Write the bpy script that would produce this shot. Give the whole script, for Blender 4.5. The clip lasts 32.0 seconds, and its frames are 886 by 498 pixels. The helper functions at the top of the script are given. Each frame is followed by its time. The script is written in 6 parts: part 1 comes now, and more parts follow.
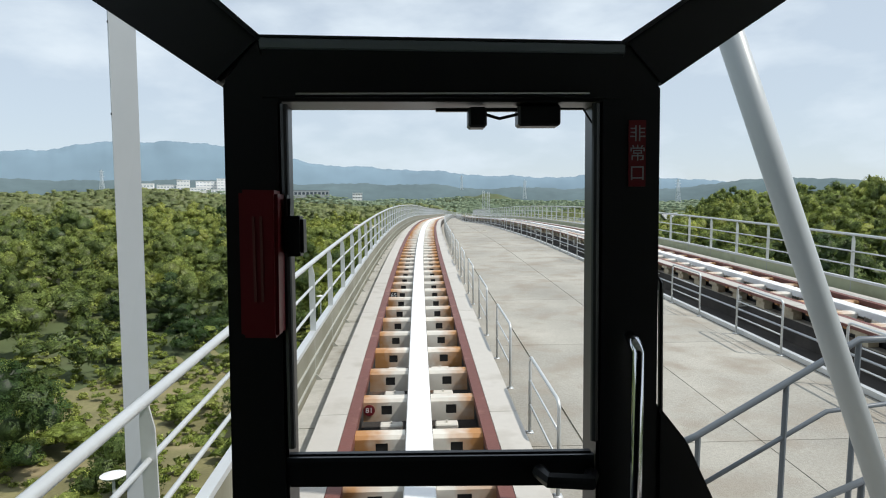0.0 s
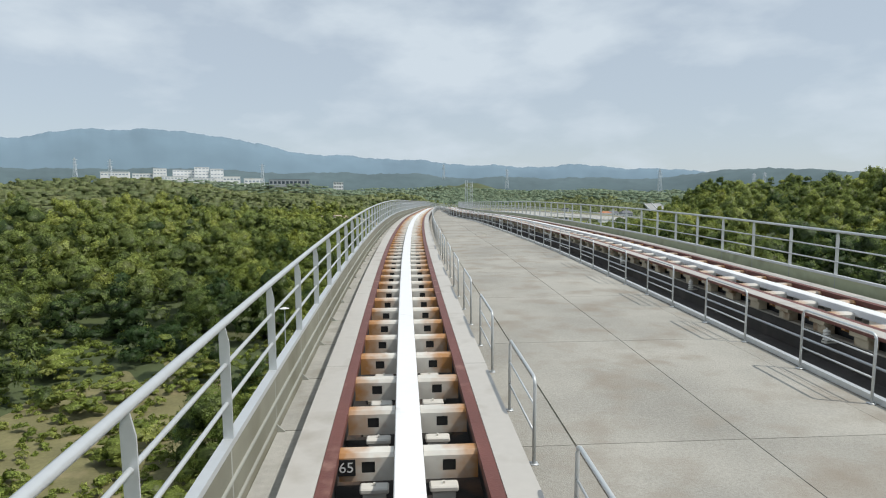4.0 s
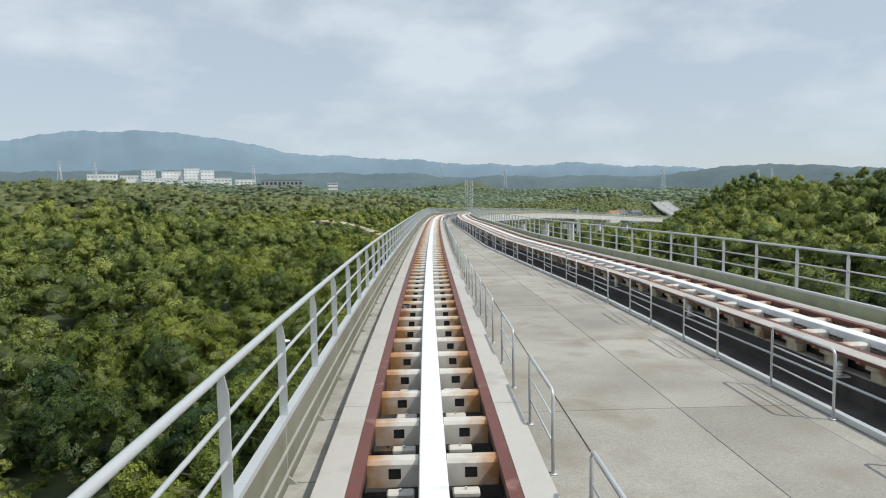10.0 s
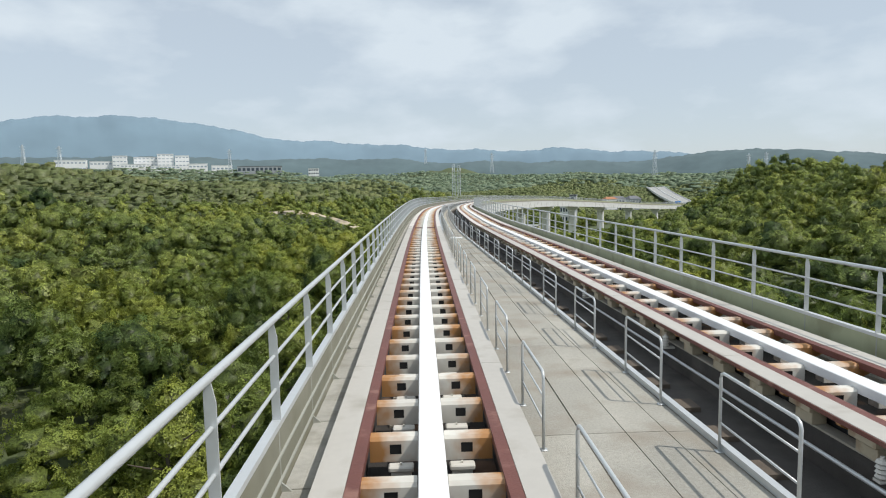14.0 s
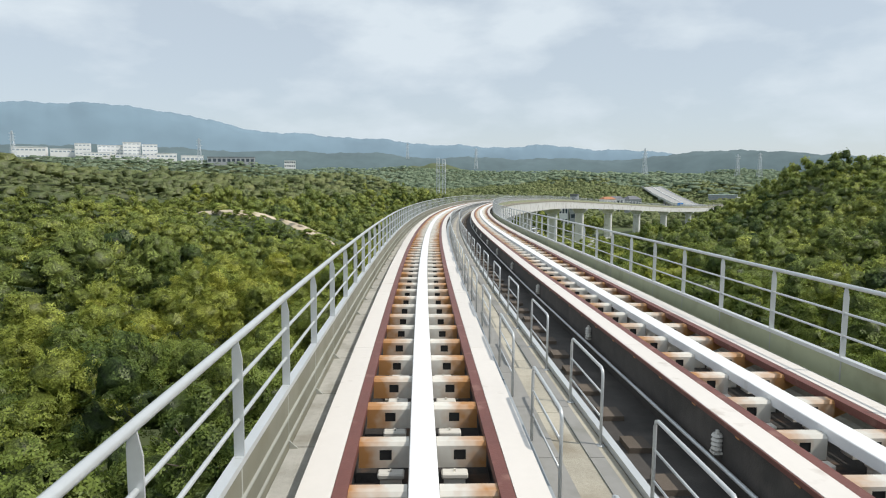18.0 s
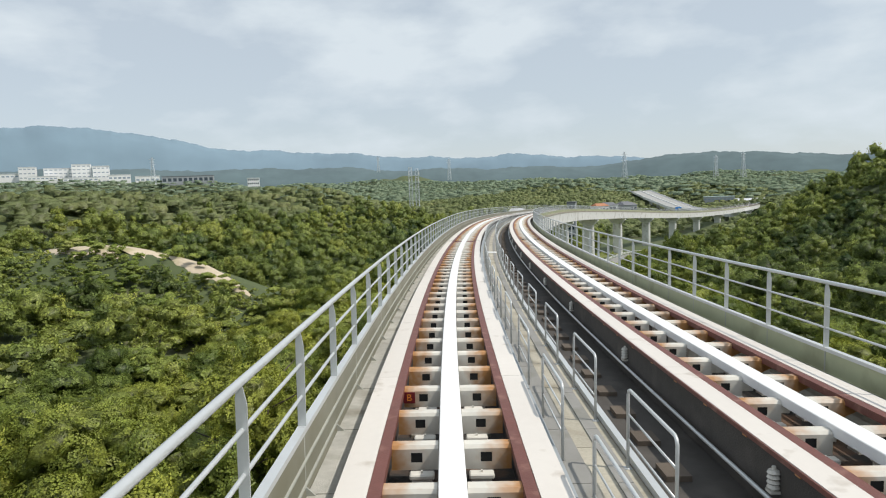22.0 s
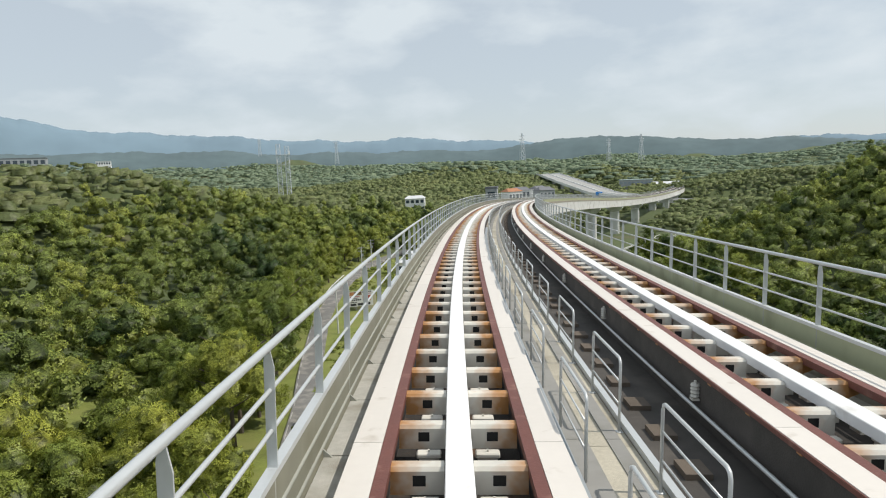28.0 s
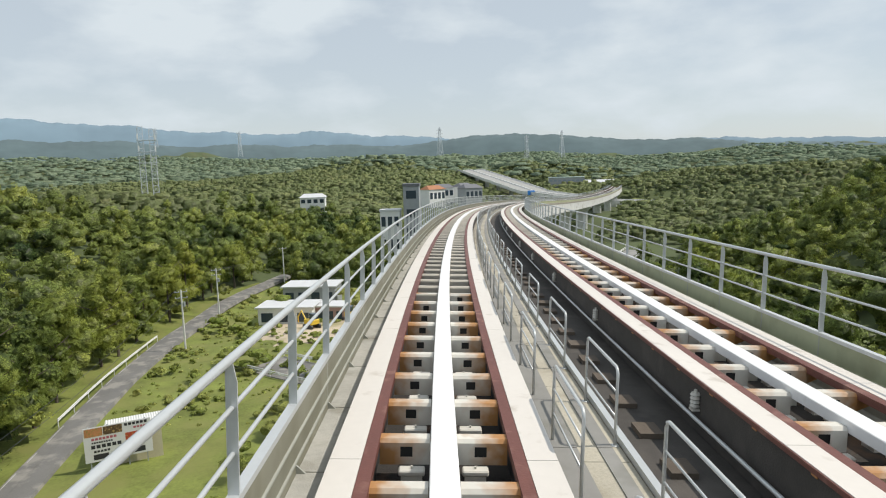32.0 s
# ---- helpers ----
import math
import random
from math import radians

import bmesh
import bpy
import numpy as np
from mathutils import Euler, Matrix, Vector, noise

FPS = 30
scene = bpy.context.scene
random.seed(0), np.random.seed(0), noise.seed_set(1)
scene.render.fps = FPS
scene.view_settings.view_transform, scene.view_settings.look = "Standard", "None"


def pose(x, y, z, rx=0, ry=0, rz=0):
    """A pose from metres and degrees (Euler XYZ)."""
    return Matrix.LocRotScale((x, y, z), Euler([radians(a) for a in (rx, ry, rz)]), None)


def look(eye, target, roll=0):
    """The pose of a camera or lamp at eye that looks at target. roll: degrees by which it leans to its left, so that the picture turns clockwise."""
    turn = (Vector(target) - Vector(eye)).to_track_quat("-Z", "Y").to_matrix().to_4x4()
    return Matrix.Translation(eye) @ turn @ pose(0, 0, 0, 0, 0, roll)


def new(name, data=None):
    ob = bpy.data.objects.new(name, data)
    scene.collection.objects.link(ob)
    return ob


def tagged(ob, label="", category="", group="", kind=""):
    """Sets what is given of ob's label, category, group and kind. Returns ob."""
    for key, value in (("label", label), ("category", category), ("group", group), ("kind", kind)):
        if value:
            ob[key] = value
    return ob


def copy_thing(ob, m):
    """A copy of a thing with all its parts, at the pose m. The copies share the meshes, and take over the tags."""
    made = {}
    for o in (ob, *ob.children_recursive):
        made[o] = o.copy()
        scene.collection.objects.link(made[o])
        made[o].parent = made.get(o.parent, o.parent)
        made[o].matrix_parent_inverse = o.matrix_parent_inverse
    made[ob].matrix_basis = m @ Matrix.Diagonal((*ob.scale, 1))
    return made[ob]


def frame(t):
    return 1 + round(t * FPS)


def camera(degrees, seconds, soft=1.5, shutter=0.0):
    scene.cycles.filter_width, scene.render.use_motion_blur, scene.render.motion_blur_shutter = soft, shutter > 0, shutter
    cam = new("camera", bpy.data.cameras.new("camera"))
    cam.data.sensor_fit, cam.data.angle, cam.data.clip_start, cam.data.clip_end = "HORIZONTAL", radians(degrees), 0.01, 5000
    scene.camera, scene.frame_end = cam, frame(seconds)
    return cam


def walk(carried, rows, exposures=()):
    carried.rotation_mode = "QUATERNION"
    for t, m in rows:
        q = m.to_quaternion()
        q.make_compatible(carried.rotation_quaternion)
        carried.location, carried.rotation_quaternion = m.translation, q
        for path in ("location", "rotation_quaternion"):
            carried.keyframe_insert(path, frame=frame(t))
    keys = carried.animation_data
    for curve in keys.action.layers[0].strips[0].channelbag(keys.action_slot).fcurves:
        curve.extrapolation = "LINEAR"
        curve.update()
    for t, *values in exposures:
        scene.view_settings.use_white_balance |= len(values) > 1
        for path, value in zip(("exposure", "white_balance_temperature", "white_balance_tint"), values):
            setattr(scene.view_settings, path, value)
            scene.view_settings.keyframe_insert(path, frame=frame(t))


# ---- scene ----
cam = camera(70.0, 32.0, 1.1)

# ---- camera path: seconds, place, heading to the right of +y, pitch, lean to the left ----
ROWS = [
    (0, 0.00, 0.00, 2.95, 2.41, -3.67, -0.55), (0.5, -0.06, 0.61, 2.99, 2.61, -4.04, -0.69),
    (1, -0.06, 1.43, 3.04, 2.87, -4.41, -0.53), (1.5, -0.05, 2.38, 3.09, 3.08, -4.98, -0.46),
    (2, -0.05, 3.49, 3.15, 3.35, -5.54, -0.45), (2.5, -0.05, 4.80, 3.22, 3.53, -5.88, -0.24),
    (3, -0.05, 6.35, 3.31, 3.72, -5.48, -0.28), (3.5, -0.05, 8.13, 3.40, 3.88, -4.89, -0.51),
    (4, -0.04, 10.16, 3.50, 4.05, -4.64, -0.44), (4.5, -0.03, 12.44, 3.60, 4.18, -4.39, -0.52),
    (5, -0.02, 14.97, 3.71, 4.11, -4.36, -0.48), (5.5, -0.01, 17.75, 3.83, 4.06, -4.32, -0.43),
    (6, 0.02, 20.76, 3.94, 4.03, -4.29, -0.39), (6.5, 0.05, 24.00, 4.06, 4.02, -4.26, -0.34),
    (7, 0.09, 27.47, 4.17, 4.01, -4.18, -0.51), (7.5, 0.15, 31.16, 4.27, 4.13, -4.23, -0.44),
    (8, 0.23, 35.06, 4.36, 4.27, -4.33, -0.41), (8.5, 0.33, 39.19, 4.44, 4.36, -4.50, -0.53),
    (9, 0.45, 43.56, 4.50, 4.25, -4.49, -0.69), (9.5, 0.61, 48.16, 4.56, 4.26, -4.60, -0.89),
    (10, 0.80, 53.00, 4.61, 4.31, -4.70, -1.01), (10.5, 1.02, 58.06, 4.64, 4.44, -4.88, -1.03),
    (11, 1.27, 63.33, 4.65, 4.56, -5.08, -1.10), (11.5, 1.55, 68.81, 4.65, 4.68, -5.28, -1.11),
    (12, 1.86, 74.50, 4.63, 4.82, -5.48, -1.31), (12.5, 2.19, 80.41, 4.58, 4.99, -5.63, -1.32),
    (13, 2.55, 86.50, 4.53, 5.25, -5.80, -1.32), (13.5, 2.93, 92.79, 4.48, 5.40, -5.89, -1.27),
    (14, 3.33, 99.27, 4.43, 5.64, -5.98, -1.18), (14.5, 3.75, 105.96, 4.38, 6.38, -6.51, -0.39),
    (15, 4.20, 112.85, 4.33, 6.73, -6.38, -0.17), (15.5, 4.68, 119.97, 4.29, 7.06, -6.25, 0.07),
    (16, 5.19, 127.28, 4.25, 7.43, -6.12, 0.30), (16.5, 5.72, 134.81, 4.21, 7.83, -5.99, 0.54),
    (17, 6.30, 142.50, 4.16, 7.96, -5.79, 0.54), (17.5, 6.92, 150.31, 4.11, 8.14, -5.41, 0.47),
    (18, 7.58, 158.23, 4.05, 7.40, -6.37, -0.10), (18.5, 8.31, 166.28, 3.98, 6.85, -7.26, -0.83),
    (19, 9.10, 174.44, 3.88, 6.85, -7.08, -1.15), (19.5, 9.96, 182.67, 3.76, 6.88, -6.83, -1.37),
    (20, 10.89, 190.96, 3.61, 6.83, -6.53, -1.73), (20.5, 11.90, 199.28, 3.43, 7.00, -6.10, -1.92),
    (21, 13.00, 207.63, 3.24, 7.30, -5.68, -2.10), (21.5, 14.20, 216.02, 3.05, 8.22, -5.43, -2.36),
    (22, 15.52, 224.44, 2.87, 9.67, -5.32, -2.23), (22.5, 16.95, 232.89, 2.69, 10.14, -5.28, -2.50),
    (23, 18.53, 241.37, 2.52, 10.85, -5.10, -2.59), (23.5, 20.25, 249.87, 2.36, 11.54, -5.14, -2.62),
    (24, 22.11, 258.39, 2.21, 12.42, -5.25, -2.48), (24.5, 24.12, 266.92, 2.06, 13.16, -5.61, -2.38),
    (25, 26.26, 275.44, 1.92, 14.03, -6.25, -2.41), (25.5, 28.53, 283.96, 1.78, 14.93, -6.90, -2.37),
    (26, 30.94, 292.49, 1.62, 15.81, -6.95, -2.39), (26.5, 33.48, 301.01, 1.45, 16.69, -7.00, -2.41),
    (27, 36.16, 309.51, 1.26, 17.58, -7.04, -2.43), (27.5, 38.97, 318.00, 1.06, 18.49, -7.10, -2.45),
    (28, 41.92, 326.47, 0.84, 19.34, -7.04, -2.46), (28.5, 45.00, 334.93, 0.61, 20.47, -7.04, -2.45),
    (29, 48.22, 343.37, 0.37, 21.56, -7.12, -2.49), (29.5, 51.56, 351.78, 0.12, 22.56, -7.07, -2.48),
    (30, 55.03, 360.18, -0.13, 23.14, -7.01, -2.56), (30.5, 58.61, 368.54, -0.38, 24.10, -7.19, -2.00),
    (31, 62.31, 376.86, -0.61, 25.03, -7.38, -2.10), (31.5, 66.15, 385.15, -0.84, 26.01, -7.52, -2.25),
    (32, 70.11, 393.38, -1.06, 27.04, -7.63, -1.60),
]


def view(x, y, z, yaw, pitch, lean):
    a, b = radians(yaw), radians(pitch)
    eye = Vector((x, y, z))
    return look(eye, eye + Vector((math.sin(a) * math.cos(b), math.cos(a) * math.cos(b), math.sin(b))), lean)


walk(cam, [(r[0], view(*r[1:])) for r in ROWS], [(0, -0.10, 6450, 10), (1, -0.20, 6450, 10), (3, -0.36, 6450, 10), (8, -0.34, 6450, 10), (12, -0.28, 6480, 10), (17, -0.20, 6550, 10), (24, -0.24, 6700, 10), (32, -0.24, 6750, 10)])

# ---- world and sun ----
SUN_AZ, SUN_EL = 112.0, 53.0      # degrees clockwise from +y, and above the horizon
world = bpy.data.worlds.new("sky")
scene.world = world
world.use_nodes = True
wt = world.node_tree
wt.nodes.clear()
sky = wt.nodes.new("ShaderNodeTexSky")
sky.sky_type, sky.sun_disc = "NISHITA", False
sky.sun_elevation, sky.sun_rotation = radians(SUN_EL), radians(SUN_AZ)
sky.air_density, sky.dust_density, sky.ozone_density = 1.0, 0.6, 2.2
coord = wt.nodes.new("ShaderNodeTexCoord")
squash = wt.nodes.new("ShaderNodeMapping")
squash.inputs["Scale"].default_value = (1.0, 1.0, 2.4)
puff = wt.nodes.new("ShaderNodeTexNoise")
puff.inputs["Scale"].default_value, puff.inputs["Detail"].default_value, puff.inputs["Roughness"].default_value = 4.6, 7.0, 0.50
ramp = wt.nodes.new("ShaderNodeValToRGB")
ramp.color_ramp.elements[0].position, ramp.color_ramp.elements[1].position = 0.49, 0.68
ramp.color_ramp.elements[0].color, ramp.color_ramp.elements[1].color = (0.66, 0.66, 0.66, 1), (1.0, 1.0, 1.0, 1)
blend = wt.nodes.new("ShaderNodeMix")
blend.data_type = "RGBA"
blend.inputs["B"].default_value = (7.75, 8.75, 9.60, 1)
wbg = wt.nodes.new("ShaderNodeBackground")
wbg.inputs["Strength"].default_value = 0.105
wout = wt.nodes.new("ShaderNodeOutputWorld")
wt.links.new(coord.outputs["Generated"], squash.inputs["Vector"])
wt.links.new(squash.outputs["Vector"], puff.inputs["Vector"])
wt.links.new(puff.outputs["Fac"], ramp.inputs["Fac"])
wt.links.new(ramp.outputs["Color"], blend.inputs["Factor"])
wt.links.new(sky.outputs["Color"], blend.inputs["A"])
wt.links.new(blend.outputs["Result"], wbg.inputs["Color"])
wt.links.new(wbg.outputs["Background"], wout.inputs["Surface"])
sun = new("sun", bpy.data.lights.new("sun", "SUN"))
sun.data.energy, sun.data.angle, sun.data.color = 3.7, radians(0.53), (1.0, 0.955, 0.88)
az, el = radians(SUN_AZ), radians(SUN_EL)
sun.matrix_world = look((math.sin(az) * 300, math.cos(az) * 300, 400), (math.sin(az) * 300 - math.sin(az) * math.cos(el), math.cos(az) * 300 - math.cos(az) * math.cos(el), 400 - math.sin(el)))


# ---- materials ----
def material(name, base, rough=0.6, metal=0.0, vary=0.12, grain=6.0, big=0.5, stain=None, stain_at=(0.52, 0.68), stain_scale=1.2, bump=0.0, bump_scale=40.0, island=0.0, obrand=0.0, local=False):
    """A surface with grain at one scale and patches at another, optional stains, and relief."""
    m = bpy.data.materials.new(name)
    m.use_nodes = True
    nt = m.node_tree
    bsdf = nt.nodes["Principled BSDF"]
    bsdf.inputs["Roughness"].default_value, bsdf.inputs["Metallic"].default_value = rough, metal
    N, L = nt.nodes.new, nt.links.new
    if local:
        place = N("ShaderNodeTexCoord").outputs["Object"]
    else:
        place = N("ShaderNodeNewGeometry").outputs["Position"]

    def noise_at(scale, detail=5.0):
        n = N("ShaderNodeTexNoise")
        n.inputs["Scale"].default_value, n.inputs["Detail"].default_value = scale, detail
        L(place, n.inputs["Vector"])
        return n.outputs["Fac"]

    def maths(op, a, b):
        n = N("ShaderNodeMath")
        n.operation = op
        for i, v in enumerate((a, b)):
            if isinstance(v, (int, float)):
                n.inputs[i].default_value = v
            else:
                L(v, n.inputs[i])
        return n.outputs[0]

    value = maths("ADD", maths("MULTIPLY", noise_at(grain), vary), maths("MULTIPLY", noise_at(big, 3.0), vary * 1.6))
    value = maths("ADD", value, 1.0 - vary * 1.3)
    if island:
        g = N("ShaderNodeNewGeometry")
        value = maths("MULTIPLY", value, maths("ADD", maths("MULTIPLY", g.outputs["Random Per Island"], island), 1.0 - island / 2))
    if obrand:
        g = N("ShaderNodeObjectInfo")
        value = maths("MULTIPLY", value, maths("ADD", maths("MULTIPLY", g.outputs["Random"], obrand), 1.0 - obrand / 2))
    tint = N("ShaderNodeMix")
    tint.data_type, tint.blend_type = "RGBA", "MULTIPLY"
    tint.inputs["Factor"].default_value = 1.0
    tint.inputs["A"].default_value = (*base, 1)
    L(value, tint.inputs["B"])
    colour = tint.outputs["Result"]
    if stain:
        r = N("ShaderNodeMapRange")
        r.inputs["From Min"].default_value, r.inputs["From Max"].default_value = stain_at
        L(noise_at(stain_scale, 8.0), r.inputs["Value"])
        s = N("ShaderNodeMix")
        s.data_type = "RGBA"
        L(r.outputs["Result"], s.inputs["Factor"])
        L(colour, s.inputs["A"])
        s.inputs["B"].default_value = (*stain, 1)
        colour = s.outputs["Result"]
    L(colour, bsdf.inputs["Base Color"])
    if bump:
        b = N("ShaderNodeBump")
        b.inputs["Strength"].default_value, b.inputs["Distance"].default_value = bump, 0.02
        L(noise_at(bump_scale, 6.0), b.inputs["Height"])
        L(b.outputs["Normal"], bsdf.inputs["Normal"])
    return m


CONCRETE = material("concrete", (0.37, 0.345, 0.29), 0.9, vary=0.34, grain=9, big=0.35, stain=(0.25, 0.225, 0.185), stain_at=(0.48, 0.72), stain_scale=0.9, bump=0.35, bump_scale=60)
# weathered concrete, with the shade under the tracks put into its colour
CONCRETE_DARK = material("shaded_stained_girder_concrete", (0.070, 0.063, 0.057), 0.9, vary=0.5, grain=5, big=0.5, stain=(0.115, 0.102, 0.090), stain_at=(0.54, 0.75), stain_scale=1.1, bump=0.3)
CONCRETE_PALE = material("pier_concrete", (0.72, 0.72, 0.70), 0.85, vary=0.12, grain=2, big=0.2, stain=(0.52, 0.51, 0.48), stain_scale=0.4)
RAIL_PAINT = material("red_brown_rail_paint", (0.155, 0.055, 0.042), 0.55, vary=0.3, grain=14, big=1.0, stain=(0.26, 0.13, 0.10), stain_at=(0.58, 0.72), stain_scale=3.0, bump=0.2)
PLATE = material("cream_plate", (0.70, 0.655, 0.60), 0.5, vary=0.08, grain=8, big=0.4, stain=(0.42, 0.36, 0.29), stain_at=(0.62, 0.82), stain_scale=2.2, obrand=0.06)
PLATE_DUSTY = material("dusty_cream_plate", (0.50, 0.475, 0.43), 0.6, vary=0.12, grain=8, big=0.4, stain=(0.36, 0.33, 0.28), stain_at=(0.55, 0.8), stain_scale=1.6, obrand=0.08)
STRIP = material("white_cover", (0.86, 0.86, 0.85), 0.45, vary=0.06, grain=8, big=0.3, stain=(0.6, 0.58, 0.54), stain_at=(0.66, 0.85), stain_scale=2.5)
GALV = material("galvanised_steel", (0.60, 0.62, 0.62), 0.38, 0.35, vary=0.12, grain=18, big=1.2)
GALV_DULL = material("weathered_zinc", (0.42, 0.425, 0.38), 0.55, 0.1, vary=0.2, grain=12, big=1.0)
WALL_GREEN = material("pale_green_barrier_panel", (0.44, 0.46, 0.29), 0.5, vary=0.16, grain=5, big=0.5, stain=(0.34, 0.34, 0.21), stain_scale=1.2, obrand=0.08)
WALL_PANEL = material("beige_barrier_panel", (0.245, 0.238, 0.180), 0.5, vary=0.30, grain=4, big=0.5, stain=(0.185, 0.175, 0.120), stain_at=(0.45, 0.7), stain_scale=1.1, obrand=0.16)
BALLAST_DARK = material("dark_bed", (0.042, 0.037, 0.033), 0.95, vary=0.4, grain=6, big=1.0, stain=(0.13, 0.075, 0.045), stain_scale=2.0, bump=0.4)
BLACK = material("black_void", (0.012, 0.012, 0.012), 0.7, vary=0.2)
DARK_STEEL = material("dark_steel", (0.06, 0.062, 0.065), 0.45, 0.4, vary=0.25, grain=12)
GREY_PAINT = material("grey_painted_steel", (0.33, 0.36, 0.38), 0.4, vary=0.08, grain=10)
WHITE_PAINT = material("white_paint", (0.78, 0.78, 0.76), 0.5, vary=0.08, grain=4)
YELLOW_PAINT = material("yellow_paint", (0.75, 0.52, 0.06), 0.5, vary=0.1)
ASPHALT = material("asphalt", (0.185, 0.180, 0.172), 0.92, vary=0.35, grain=8, big=0.3, stain=(0.30, 0.285, 0.26), stain_at=(0.48, 0.62), stain_scale=0.5, bump=0.3)
CAB_BLACK = material("black_cab_trim", (0.010, 0.010, 0.012), 0.38, vary=0.15, grain=20)
CAB_EDGE = material("dark_window_rubber", (0.02, 0.022, 0.026), 0.3, vary=0.1)
CHROME = material("chrome", (0.75, 0.76, 0.78), 0.12, 1.0, vary=0.03)
RED_BOX = material("dark_red_case", (0.16, 0.012, 0.018), 0.4, vary=0.1)
SAND = material("sandy_soil", (0.55, 0.46, 0.34), 0.95, vary=0.25, grain=0.8, big=0.12, stain=(0.33, 0.30, 0.15), stain_scale=0.15)
GRASS = material("grass", (0.175, 0.205, 0.045), 0.9, vary=0.8, grain=3.5, big=0.3, stain=(0.205, 0.215, 0.060), stain_at=(0.46, 0.66), stain_scale=0.22, bump=0.5, bump_scale=6)


def sleeper_material():
    """Pale paint that rusts towards the outer ends of each sleeper."""
    m = material("rust_stained_sleeper_paint", (0.66, 0.635, 0.57), 0.6, vary=0.20, grain=7, big=1.2, obrand=0.18)
    nt = m.node_tree
    N, L = nt.nodes.new, nt.links.new
    bsdf = nt.nodes["Principled BSDF"]
    base = bsdf.inputs["Base Color"].links[0].from_socket
    c = N("ShaderNodeTexCoord")
    sep = N("ShaderNodeSeparateXYZ")
    L(c.outputs["Object"], sep.inputs[0])
    a = N("ShaderNodeMath")
    a.operation = "ABSOLUTE"
    L(sep.outputs["X"], a.inputs[0])
    noise_node = N("ShaderNodeTexNoise")
    noise_node.inputs["Scale"].default_value = 5.0
    geo = N("ShaderNodeNewGeometry")
    L(geo.outputs["Position"], noise_node.inputs["Vector"])
    add = N("ShaderNodeMath")
    add.operation = "MULTIPLY_ADD"
    L(noise_node.outputs["Fac"], add.inputs[0])
    add.inputs[1].default_value = 0.55
    L(a.outputs[0], add.inputs[2])
    info = N("ShaderNodeObjectInfo")
    add2 = N("ShaderNodeMath")
    add2.operation = "MULTIPLY_ADD"
    L(info.outputs["Random"], add2.inputs[0])
    add2.inputs[1].default_value = 0.16
    L(add.outputs[0], add2.inputs[2])
    r = N("ShaderNodeMapRange")
    r.inputs["From Min"].default_value, r.inputs["From Max"].default_value = 0.66, 1.06
    L(add2.outputs[0], r.inputs["Value"])
    mix = N("ShaderNodeMix")
    mix.data_type = "RGBA"
    L(r.outputs["Result"], mix.inputs["Factor"])
    L(base, mix.inputs["A"])
    mix.inputs["B"].default_value = (0.44, 0.215, 0.075, 1)
    L(mix.outputs["Result"], bsdf.inputs["Base Color"])
    return m


SLEEPER = sleeper_material()


